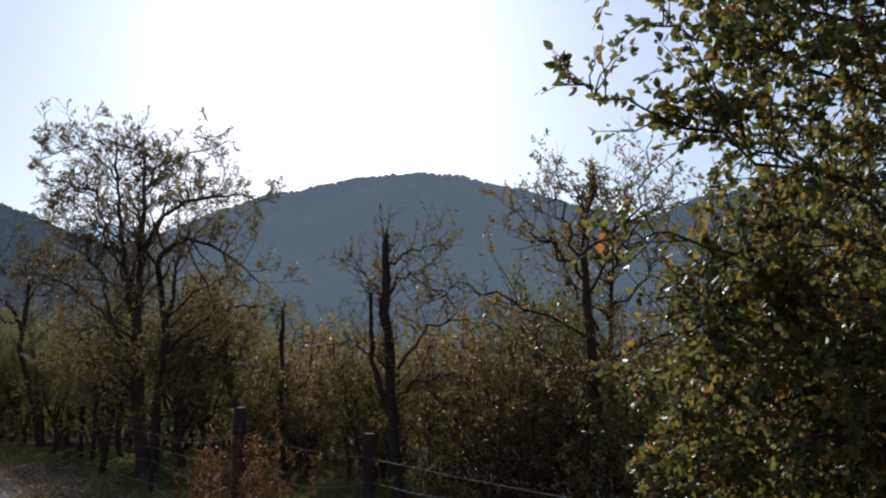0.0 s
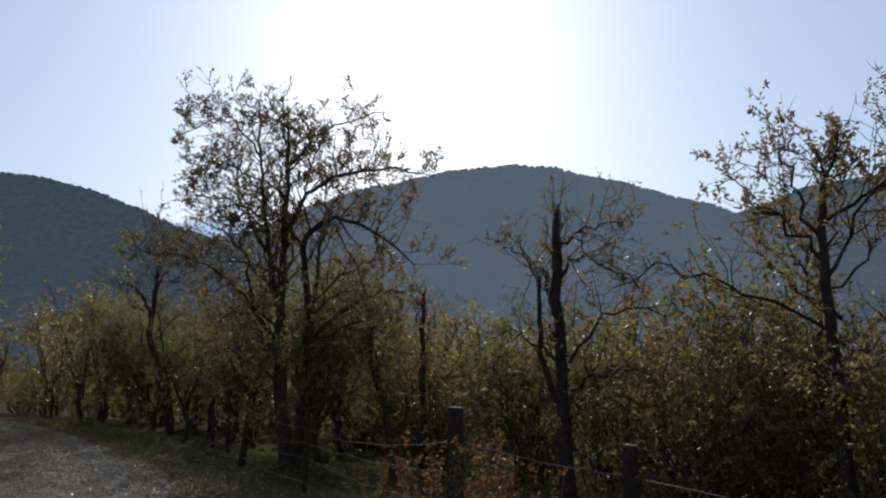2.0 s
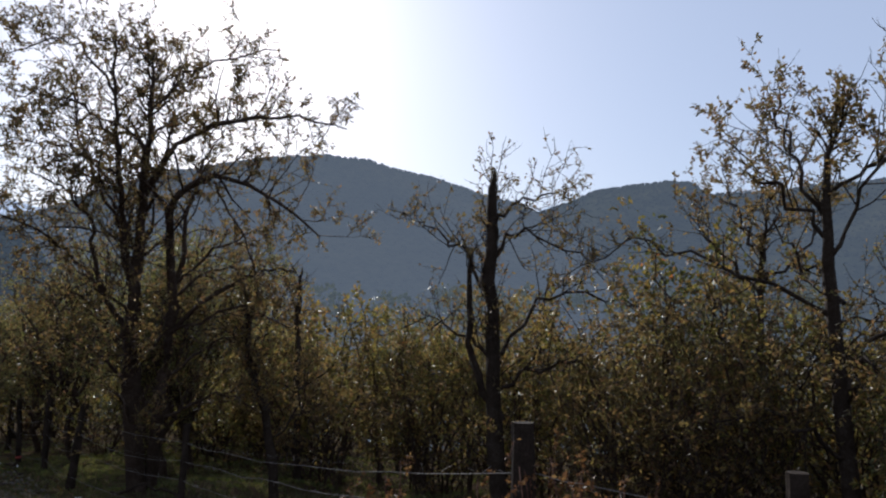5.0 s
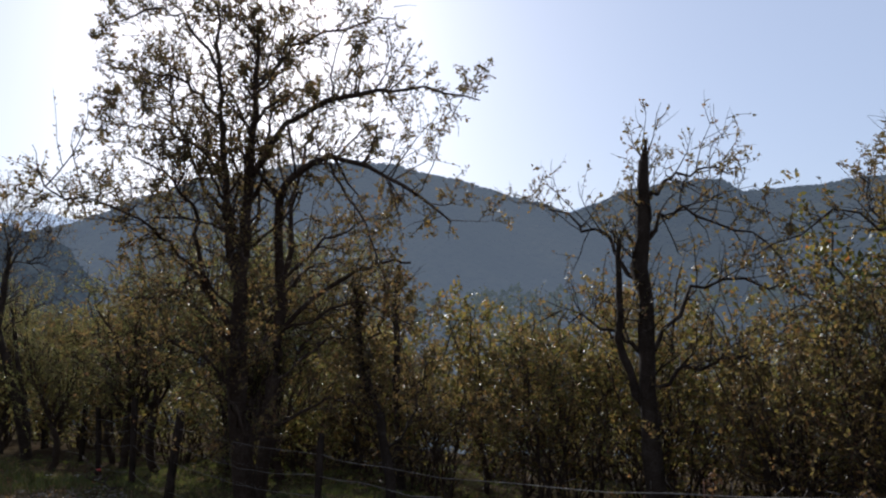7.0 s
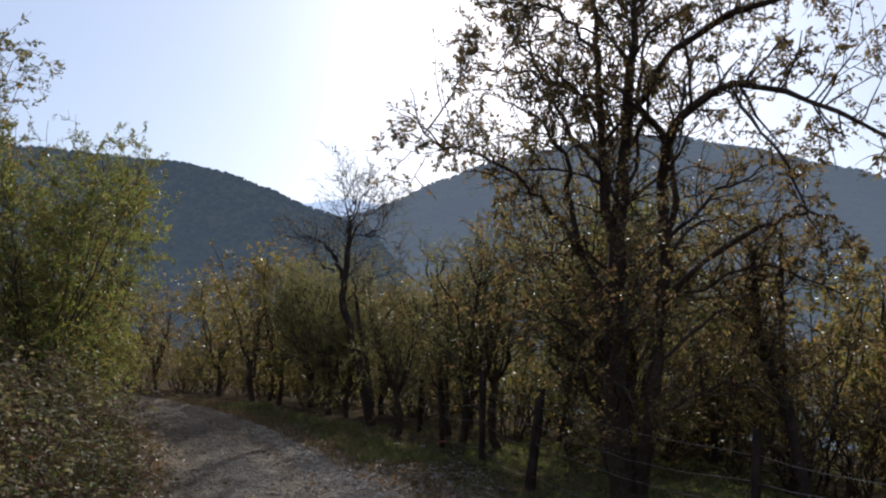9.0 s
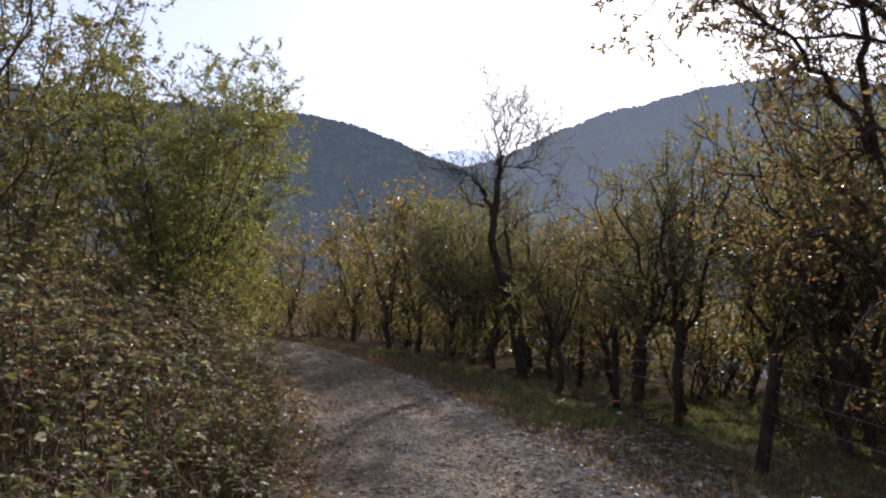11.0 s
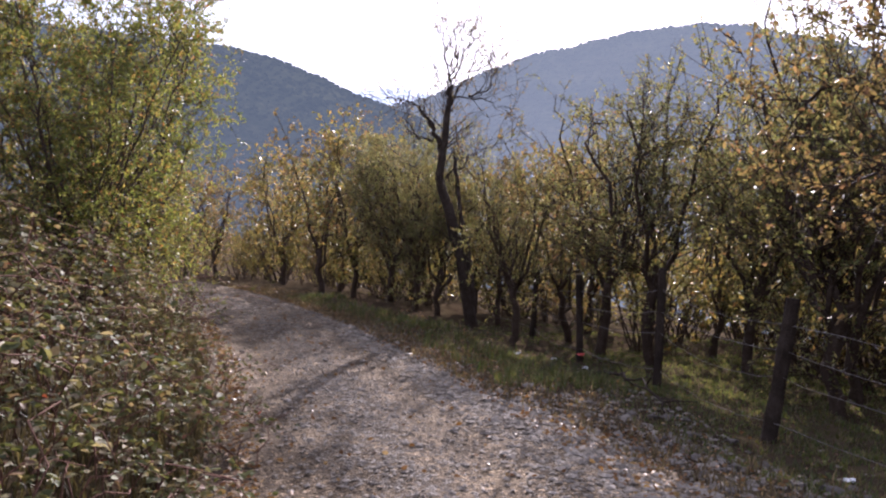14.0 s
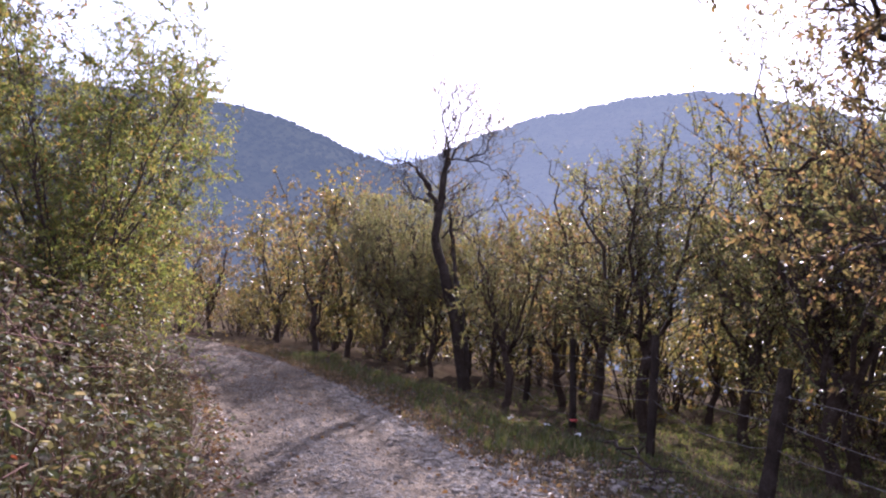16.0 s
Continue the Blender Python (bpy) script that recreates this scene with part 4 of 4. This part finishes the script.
# brush between the rows farther off
brush = None
SCREEN = [(20.5, 9.0), (22.0, 9.6), (19.0, 10.5), (17.5, 10.0), (23.5, 8.6), (16.0, 8.6), (18.6, 8.2), (21.0, 10.8), (24.5, 9.8), (26.5, 7.6), (19.8, 8.4), (22.8, 7.6),
          (30.0, 5.7), (32.0, 5.2), (34.0, 5.5), (36.0, 4.2), (38.0, 3.0), (40.0, 2.0), (36.0, 6.5), (33.0, 7.5), (39.0, 5.0), (42.5, 0.5), (44.0, 3.0), (41.5, 5.5), (37.5, 8.0), (29.0, 7.5)]      # the thicket behind the fence
BELT = np.random.RandomState(78).uniform((4, 9.5), (27, 16.5), (40, 2)).tolist() + np.random.RandomState(79).uniform((1, 11), (14, 18), (24, 2)).tolist()
for k in range(66 + len(BELT)):
    u, v = (prng.uniform(11, 46), prng.uniform(8.5, 17)) if k < 12 else (prng.uniform(24, 44), prng.uniform(5.8, 9.5)) if k < 23 else (prng.uniform(36, 50), prng.uniform(-6, 8))
    if k >= 40:
        u, v = (SCREEN + BELT)[k - 40]
    if brush is None:
        g = Growth(390, 0.1, 0.0)
        for s in range(10):
            a = 6.28 * s / 10 + g.rng.uniform(-0.3, 0.3)
            d, h = np.array([math.cos(a), math.sin(a), 0]), g.rng.uniform(1.4, 2.6)
            pts, rad = g.stem([d * 0.1 + [0, 0, -0.2], d * 0.5 + [0, 0, h * 0.4], d * 0.95 + [0, 0, h]], 0.018, 0.006, 8, 4, 0.04)
            g.sprout(pts, rad, 2, 3, 3, 8, 0.05, 0.9, many=6)
        g.lines = [q for q in g.lines if q[1][0] > 0.0065]
        brush = g.build("brush", *foot_at(u, v), PLUM, BARK, 0.08, "yellow-brown brush growing between the plum trees", "bush", "brush in the orchard", 0.55, plain=True, stem_name="stem")
    else:
        f = prng.uniform(0.8, 1.35)
        copy_thing(brush, pose(*foot_at(u, v), 0, 0, prng.uniform(0, 360)) @ Matrix.Diagonal((f, f, f * prng.uniform(0.8, 1.1), 1)))

for u, v, f in ((23.5, -7.5, 1.9), (27.5, -8.0, 2.0), (20.0, -9.0, 1.8)):
    plant(u, v, 6, f, "tall dark tree above the bank")

# the wood that closes the bend on the uphill side
for u, v in ((27, -6), (31, -5.5), (33.5, -4.8), (36.5, -6.5), (40.5, -7.5), (45, -8.5), (46, -4.5), (45, 0), (48, 3.5), (52, -4), (44, -8), (30, -9.5), (36, -10.5), (49, 7), (47, -12), (18, -8), (13, -8)):
    plant(u, v, 4 + prng.randint(3), prng.uniform(1.0, 1.45), "yellowing tree in the wood beyond the bend")


def thicket(name, spots, seed, mat, label, size, leaves_each, category="bramble", dense=38):
    """Mounds of arching canes with three-part leaves."""
    rng = np.random.RandomState(seed)
    ob = base(name, *foot_at(*spots[0][:2]), label, category, kind="stuff")
    foot = np.array(foot_at(*spots[0][:2]))
    lines, pos, way = [], [], []
    for u, v, rad, high in spots:
        canes = int(dense * rad * rad)
        for _ in range(canes):
            a, q = rng.uniform(0, 6.28), rad * math.sqrt(rng.uniform(0, 1))
            x, y = xy(u + q * math.cos(a), v + q * math.sin(a))
            z = float(ground_z(x, y))
            h = high * (1 - 0.6 * (q / rad) ** 2) * rng.uniform(0.55, 1.1)
            b, reach = rng.uniform(0, 6.28), rng.uniform(0.3, 0.9) if rng.uniform() > 0.05 else 1.7
            d = np.array([math.cos(b), math.sin(b), 0]) * reach
            p = np.array([x, y, z]) - foot
            pts = smooth_path([p, p + d * 0.25 + [0, 0, h * 0.7], p + d * 0.6 + [0, 0, h], p + d + [0, 0, h * 0.75]], 8)
            pts[1:] += rng.standard_normal((7, 3)) * 0.03
            lines.append((pts, np.linspace(0.006, 0.003, 8) * (1 if reach < 1 else 1.4), 3))
            k = rng.poisson(leaves_each if reach < 1 else leaves_each * 0.6)
            t = rng.uniform(0.12, 1, k) * 7
            i = np.minimum(t.astype(int), 6)
            f = (t - i)[:, None]
            c = pts[i] * (1 - f) + pts[i + 1] * f + rng.standard_normal((k, 3)) * 0.05
            w = rng.standard_normal((k, 3)) * [1, 1, 0.4] + [0, 0, 0.1]
            for turn in (0.0, 0.8, -0.8):
                side = np.cross(w, [0.2, 0.1, 1.0])
                pos.append(c)
                way.append(unit(w) + turn * unit(side))
    v, f = tubes(lines, rng)
    mesh_object("canes", v, f, CANE, ob)
    v, f = leaves(np.concatenate(pos), np.concatenate(way), rng, size, 0.62, flat=True)
    mesh_object("foliage", v, f, mat, ob)
    return ob


thicket("bramble_thicket", [(14.2, -1.7, 1.3, 1.3), (15.6, -1.3, 1.1, 1.1), (16.8, -1.3, 1.2, 1.2), (18.4, -1.1, 1.2, 1.25), (16.2, -2.8, 1.5, 1.8), (18.6, -2.6, 1.4, 1.8), (20.5, -0.9, 1.0, 1.2), (21.5, -1.8, 1.2, 1.5)], 401, BRAMBLE,
        "dense bramble thicket with glinting leaves on the bank", 0.055, 20)
thicket("bramble_thicket", [(12.6, -1.9, 1.1, 1.1), (13.4, -0.6, 0.7, 0.6), (14.3, -0.33, 0.6, 0.5), (22.5, -0.6, 0.9, 0.8), (25.0, -0.4, 0.9, 0.8), (28.0, -0.7, 0.9, 0.9), (31.0, -1.0, 0.9, 0.9), (15.2, -0.15, 0.5, 0.45), (16.3, -0.05, 0.5, 0.45), (17.4, -0.05, 0.5, 0.5), (18.6, 0.0, 0.5, 0.5), (19.8, 0.0, 0.5, 0.5), (21.2, 0.0, 0.5, 0.5)], 402, BRAMBLE,
        "low brambles along the edge of the track", 0.044, 16)
# ---- wire fence between track and orchard ----
def fence():
    ob = base("wire_fence", *foot_at(7.0, 3.35), "sagging barbed wire fence on rough wooden posts", "fence")
    foot = np.array(foot_at(7.0, 3.35))
    rng = np.random.RandomState(55)
    posts = [(-2.0, 3.7, 1.3, 0.055, (0, 0)), (5.9, 4.05, 1.08, 0.06, (0, 0.02)), (6.93, 3.36, 1.3, 0.065, (0, 0.02)), (12.3, 4.25, 1.05, 0.035, (0.05, 0.02)), (16.3, 4.55, 1.2, 0.062, (0.13, 0.05)), (18.4, 4.9, 1.3, 0.05, (0.0, 0.02)), (20.7, 5.2, 1.2, 0.05, (-0.05, 0)), (23.6, 5.8, 1.2, 0.05, (0.05, 0)), (27.0, 6.0, 1.2, 0.05, (0, 0))]
    tops = []
    for u, v, h, r, tip in posts:
        x, y, z = foot_at(u, v)
        p = np.array([x, y, z]) - foot
        lean = np.array([*tip, 0.0])
        pts = np.array([p + lean * f * h + [0, 0, f * (h + 0.2) - 0.2] for f in np.linspace(0, 1, 7)])
        vv, ff = tubes([(pts, r * np.array([1.1, 1.05, 1.0, 1.0, 0.98, 0.95, 0.9]), 8)], rng, 0.07)
        mesh_object("post", vv, ff, POST, ob, smooth=False)
        tops.append((p, lean, h))
    for k, f in enumerate((0.15, 0.46, 0.64, 0.82)):
        lines = []
        for (p, l, h), (q, m, g) in zip(tops[:-1], tops[1:]):
            a, b = p + l * f * h + [0, 0, f * h], q + m * f * g + [0, 0, f * g]
            n = 14
            t = np.linspace(0, 1, n)[:, None]
            pts = a + (b - a) * t + np.array([0, 0, 1]) * (-rng.uniform(0.03, 0.12) * 4 * t * (1 - t)) + rng.standard_normal((n, 3)) * 0.006
            lines.append((pts, np.full(n, 0.003), 3))
            step = np.linalg.norm(b - a)
            for s in np.arange(0.06, step, 0.12) / step:
                c = a + (b - a) * s + np.array([0, 0, 1]) * (-0.05 * 4 * s * (1 - s))
                d = rng.standard_normal(3) * 0.012
                lines.append((np.array([c - d, c + d]), np.array([0.002, 0.0015]), 3))
        vv, ff = tubes(lines, rng)
        mesh_object("wire", vv, ff, WIRE, ob)
    return ob


WIRE = rough_material("rusty_wire", [(0.3, (0.11, 0.095, 0.08)), (0.6, (0.24, 0.21, 0.19))], 20, rough=0.8, bump=0.2, spec=0.1)
fence()


# ---- weeds, grass, stones and leaves on the ground ----
def strewn(n, seed, u0, u1, spread):
    """n places along the track: spread gives v from a random generator and u."""
    rng = np.random.RandomState(seed)
    u = rng.uniform(u0, u1, n)
    v = spread(rng, u)
    x, y = xy(u, v)
    return rng, u, v, x, y


def grass(name, n, seed, u0, u1, spread, height, mat, label, blades=5):
    rng, u, v, x, y = strewn(n, seed, u0, u1, spread)
    z = ground_z(x, y)
    p = np.repeat(np.stack([x, y, z - 0.01], -1), blades, 0) + rng.standard_normal((n * blades, 3)) * [0.03, 0.03, 0]
    m = len(p)
    a = rng.uniform(0, 6.28, m)
    out = np.stack([np.cos(a), np.sin(a), 0 * a], -1)
    h = (height * rng.uniform(0.4, 1.2, m))[:, None]
    side = np.stack([-np.sin(a), np.cos(a), 0 * a], -1) * 0.005
    up = np.array([0, 0, 1.0])
    k1 = p + up * h * 0.6 + out * h * 0.18
    k2 = p + up * h * 0.95 + out * h * rng.uniform(0.2, 0.8, (m, 1))
    verts = np.stack([p - side, p + side, k1 + side * 0.8, k1 - side * 0.8, k2], 1).reshape(-1, 3)
    i = np.arange(m)[:, None] * 5
    faces = (i + [[0, 1, 2, 3]]).tolist() + (i + [[3, 2, 4]]).tolist()
    o = base(name, float(x[0]), float(y[0]), float(z[0]), label, "grass", kind="stuff")
    mesh_object("blades", verts - [float(x[0]), float(y[0]), float(z[0])], faces, mat, o)
    return o


def centre(u):
    return np.interp(u, CENTRE_U, CENTRE_V)


grass("verge_grass", 2600, 501, 4, 36, lambda r, u: centre(u) + 1.3 + 0.35 * np.exp(-((u - 14.5) / 3.5) ** 2) + np.abs(r.normal(0, 0.7, len(u))), 0.09, VERGE, "short tufty grass along the verge")
grass("orchard_grass", 6500, 502, 9, 26, lambda r, u: centre(u) + 2.2 + r.uniform(0, 9, len(u)), 0.065, GRASS, "thin green grass under the plum trees")
grass("orchard_turf", 10000, 504, 11, 21, lambda r, u: centre(u) + 2.4 + 5.2 * r.uniform(0, 1, len(u)) ** 1.3, 0.045, GRASS, "short green turf behind the fence", 4)
grass("verge_weeds", 420, 506, 17.8, 31, lambda r, u: centre(u) + 1.7 + r.uniform(0, 1.2, len(u)), 0.16, GRASS, "rough weedy tufts between track and fence", 9)
grass("bank_grass", 900, 503, 11, 34, lambda r, u: centre(u) - 1.12 - np.abs(r.normal(0, 0.35, len(u))), 0.07, VERGE, "low grass at the foot of the bank")


grass("bank_tangle", 3400, 505, 11, 27, lambda r, u: centre(u) - 1.25 - np.abs(r.normal(0, 1.0, len(u))), 0.19, TANGLE, "brown tangle of dry stalks under the brambles", 5)


def stone_mesh(seed, mat):
    bm = bmesh.new()
    bmesh.ops.create_icosphere(bm, subdivisions=1, radius=1.0)
    rng = np.random.RandomState(seed)
    for w in bm.verts:
        w.co *= rng.uniform(0.75, 1.2)
        w.co.z *= 0.6
    me = bpy.data.meshes.new("stone")
    bm.to_mesh(me)
    bm.free()
    me.materials.append(mat)
    return me


def gravel(name, n, seed, u0, u1, spread, low, high, label, on_road=True):
    rng, u, v, x, y = strewn(n, seed, u0, u1, spread)
    z = np.maximum(road_z(x, y), ground_z(x, y)) if on_road else ground_z(x, y)
    sv = np.array([(1, 0, 0), (0, 1, 0), (-1, 0, 0), (0, -1, 0), (0.15, 0.1, 0.42), (0, 0, -0.6)], float)
    sf = np.array([(0, 1, 4), (1, 2, 4), (2, 3, 4), (3, 0, 4), (1, 0, 5), (2, 1, 5), (3, 2, 5), (0, 3, 5)])
    s = low * (high / low) ** (rng.uniform(0, 1, n) ** 2.2)
    a = rng.uniform(0, 6.28, n)
    jig = sv[None] * rng.uniform(0.7, 1.3, (n, len(sv), 1)) * s[:, None, None] * np.stack([rng.uniform(0.8, 1.4, n), rng.uniform(0.7, 1.1, n), rng.uniform(0.6, 1.1, n)], -1)[:, None]
    c, q = np.cos(a)[:, None], np.sin(a)[:, None]
    rot = np.stack([jig[..., 0] * c - jig[..., 1] * q, jig[..., 0] * q + jig[..., 1] * c, jig[..., 2]], -1)
    verts = rot + np.stack([x, y, z + s * 0.15], -1)[:, None]
    faces = (np.arange(n)[:, None, None] * len(sv) + sf[None]).reshape(-1, 3)
    return tagged(mesh_object(name, verts.reshape(-1, 3), faces, STONE, smooth=False), label, "gravel", kind="stuff")


def stony(r, u):
    """Loose stones lie along the crown and the outer edge; the wheels keep the ruts bare."""
    side = r.uniform(0, 1, len(u))
    s = np.where(side < 0.55, r.normal(-0.02, 0.3, len(u)), np.where(side < 0.9, 1.15 + r.normal(0, 0.25, len(u)), r.uniform(-1.05, 1.4, len(u))))
    return centre(u) + s.clip(-1.1, 1.7)


gravel("gravel", 20000, 601, 12.5, 19, stony, 0.005, 0.026, "loose grey limestone gravel on the track")
gravel("gravel", 11000, 604, 19, 31, stony, 0.008, 0.026, "loose grey limestone gravel farther along the track")
gravel("rubble", 6000, 602, 8, 24, lambda r, u: centre(u) + 0.8 + np.abs(r.normal(0, 1, len(u))) * (0.65 + 0.9 * np.exp(-((u - 13.5) / 2.5) ** 2)), 0.008, 0.05, "limestone rubble along the verge")


gravel("rubble", 4200, 605, 12.8, 17.8, lambda r, u: centre(u) + 1.25 + 1.7 * r.uniform(0, 1, len(u)) ** 1.4, 0.008, 0.042, "tumbled limestone rubble below the fence posts")


def fallen(name, n, seed, u0, u1, spread):
    rng, u, v, x, y = strewn(n, seed, u0, u1, spread)
    z = np.maximum(road_z(x, y), ground_z(x, y)) + 0.012
    way = rng.standard_normal((n, 3)) * [1, 1, 0.25]
    vv, ff = leaves(np.stack([x, y, z], -1), way, rng, 0.042, 0.6)
    return tagged(mesh_object(name, vv, ff, FALLEN), "fallen brown leaves scattered over the track", "leaves", kind="stuff")


fallen("fallen_leaves", 9000, 701, 6, 34, lambda r, u: centre(u) + np.where(r.uniform(0, 1, len(u)) < 0.12, r.normal(0, 0.8, len(u)), 1.25 + np.abs(r.normal(0, 0.85, len(u)))))
fallen("fallen_leaves", 1500, 702, 12, 26, lambda r, u: centre(u) - 0.98 - r.normal(0, 0.08, len(u)))


def dock(spots, seed):
    """Upright dry stalks with seed clusters up their side branches."""
    rng = np.random.RandomState(seed)
    foot = np.array(foot_at(*spots[0][:2]))
    lines, pos, way = [], [], []
    for u, v, rad, many in spots:
        for _ in range(many):
            x, y = xy(u + rng.normal(0, rad), v + rng.normal(0, rad * 0.6))
            p, h = np.array([x, y, float(ground_z(x, y))]) - foot, rng.uniform(0.65, 1.15)
            d = np.array([rng.normal(0, 0.10), rng.normal(0, 0.10), 1.0])
            pts = smooth_path([p, p + d * h * 0.5, p + d * h + rng.normal(0, 0.03, 3)], 7)
            lines.append((pts, np.linspace(0.006, 0.0025, 7), 4))
            for s in np.linspace(0.3, 1.0, 9):
                q = p + d * h * s
                e = unit(np.array([rng.normal(), rng.normal(), 1.6])) * rng.uniform(0.08, 0.22) * (1.25 - 0.6 * s)
                lines.append((np.array([q, q + e * 0.6, q + e]), np.array([0.003, 0.002, 0.0012]), 3))
                k = 11
                pos.append(q + e * rng.uniform(0.1, 1.0, (k, 1)) + rng.normal(0, 0.008, (k, 3)))
                way.append(rng.standard_normal((k, 3)) + [0, 0, -0.3])
    ob = base("dock_weeds", *foot, "dry red-brown dock stalks at the fence", "weeds", kind="stuff")
    v, f = tubes(lines, rng)
    mesh_object("stalks", v, f, CANE, ob)
    v, f = leaves(np.concatenate(pos), np.concatenate(way), rng, 0.024, 0.75, plain=True)
    mesh_object("seeds", v, f, WEED, ob)
    return ob


dock([(6.5, 3.3, 0.28, 26), (6.9, 3.5, 0.25, 12), (8.4, 3.6, 0.35, 8)], 403)


# ---- a few strays: plastic litter by the fence and a dead branch on the verge ----
PLASTIC, pn, pl = material("white_plastic")
pn["Principled BSDF"].inputs["Base Color"].default_value = (0.72, 0.72, 0.70, 1)
pn["Principled BSDF"].inputs["Roughness"].default_value = 0.4
RED_PLASTIC, pn, pl = material("red_plastic")
pn["Principled BSDF"].inputs["Base Color"].default_value = (0.5, 0.06, 0.04, 1)
pn["Principled BSDF"].inputs["Roughness"].default_value = 0.4


def litter(u, v, lift, size, mat, label, seed):
    """A crumpled scrap of film with some thickness."""
    rng = np.random.RandomState(seed)
    n = 6
    g = np.linspace(-0.5, 0.5, n)
    X, Y = np.meshgrid(g, g, indexing="ij")
    Z = rng.uniform(-0.22, 0.22, X.shape)
    top = np.stack([X + rng.normal(0, 0.05, X.shape), Y * 0.7, Z], -1).reshape(-1, 3) * size
    i = (np.arange(n - 1)[:, None] * n + np.arange(n - 1)[None, :]).ravel()
    faces = np.stack([i, i + n, i + n + 1, i + 1], -1)
    x, y, z = foot_at(u, v)
    ob = mesh_object("plastic_litter", top + [0, 0, 0.2 * size], faces, mat, smooth=False)
    ob.modifiers.new("film", "SOLIDIFY").thickness = 0.002
    ob.matrix_basis = pose(x, y, z + lift, 0, 0, rng.uniform(0, 360))
    return tagged(ob, label, "litter", "litter by the fence")


litter(20.6, 5.15, 0.10, 0.10, RED_PLASTIC, "crumpled red plastic scrap caught by the fence", 1)
litter(20.9, 4.9, 0.0, 0.09, PLASTIC, "crumpled white plastic scrap in the grass", 2)
litter(21.5, 4.6, 0.0, 0.08, PLASTIC, "crumpled white plastic scrap in the grass", 3)
litter(20.2, 5.0, 0.0, 0.08, PLASTIC, "crumpled white plastic scrap in the grass", 4)
litter(15.2, 4.3, 0.02, 0.07, PLASTIC, "crumpled white plastic scrap by a post", 5)


def dead_branch(points, r, seed, label):
    rng = np.random.RandomState(seed)
    w = np.array([[*xy(u, v), float(ground_z(*xy(u, v))) + h] for u, v, h in points])
    pts = smooth_path(w, 14)
    pts[1:-1] += rng.standard_normal((12, 3)) * 0.03
    lines = [(pts, np.linspace(r, r * 0.3, 14), 6)]
    for _ in range(6):
        i = rng.randint(3, 12)
        d = unit(rng.standard_normal(3) * [1, 1, 0.4] + [0, 0, 0.35])
        lines.append((np.array([pts[i], pts[i] + d * 0.15, pts[i] + d * 0.32 + rng.normal(0, 0.04, 3)]), np.array([r * 0.45, r * 0.3, r * 0.12]), 4))
    v, f = tubes(lines, rng)
    c = v.mean(0)
    ob = mesh_object("dead_branch", v - c, f, DEAD)
    ob.matrix_basis = pose(*c)
    return tagged(ob, label, "branch")


dead_branch([(19.2, 4.5, 0.05), (17.8, 4.3, 0.08), (17.0, 4.05, 0.04)], 0.022, 8, "dead grey branch lying along the fence")
dead_branch([(14.9, 4.6, 0.04), (14.2, 4.9, 0.10), (13.2, 5.1, 0.05)], 0.02, 9, "dead grey branch lying in the grass")

# ---- the larger stones of the track, each by itself ----
stone_kinds = [stone_mesh(900 + k, STONE) for k in range(6)]
cobble_kinds = [stone_mesh(910 + k, COBBLE) for k in range(6)]
srng = np.random.RandomState(91)
for k in range(280):
    u = srng.uniform(13.0, 22.0)
    v = float(centre(u)) + (srng.normal(0.2, 0.6) if k < 150 else 1.1 + abs(srng.normal(0, 0.6)))
    x, y = xy(u, v)
    z = max(float(road_z(x, y)), float(ground_z(x, y)))
    s = 0.014 * (2.9 ** srng.uniform(0, 1)) * (1.5 if k % 17 == 0 else 1)
    if k >= 210:                              # cobbles thrown up on the verge
        u = srng.uniform(13.6, 17.5)
        v, s = float(centre(u)) + srng.uniform(1.5, 3.0), srng.uniform(0.025, 0.06)
        x, y = xy(u, v)
        z = float(ground_z(x, y))
    ob = new("stone", (stone_kinds if k < 210 else cobble_kinds)[k % 6])
    ob.matrix_basis = pose(x, y, z + s * 0.2, srng.normal(0, 12), srng.normal(0, 12), srng.uniform(0, 360)) @ Matrix.Diagonal((s * 1.2, s, s * srng.uniform(0.6, 1.0), 1))
    ob.parent = road
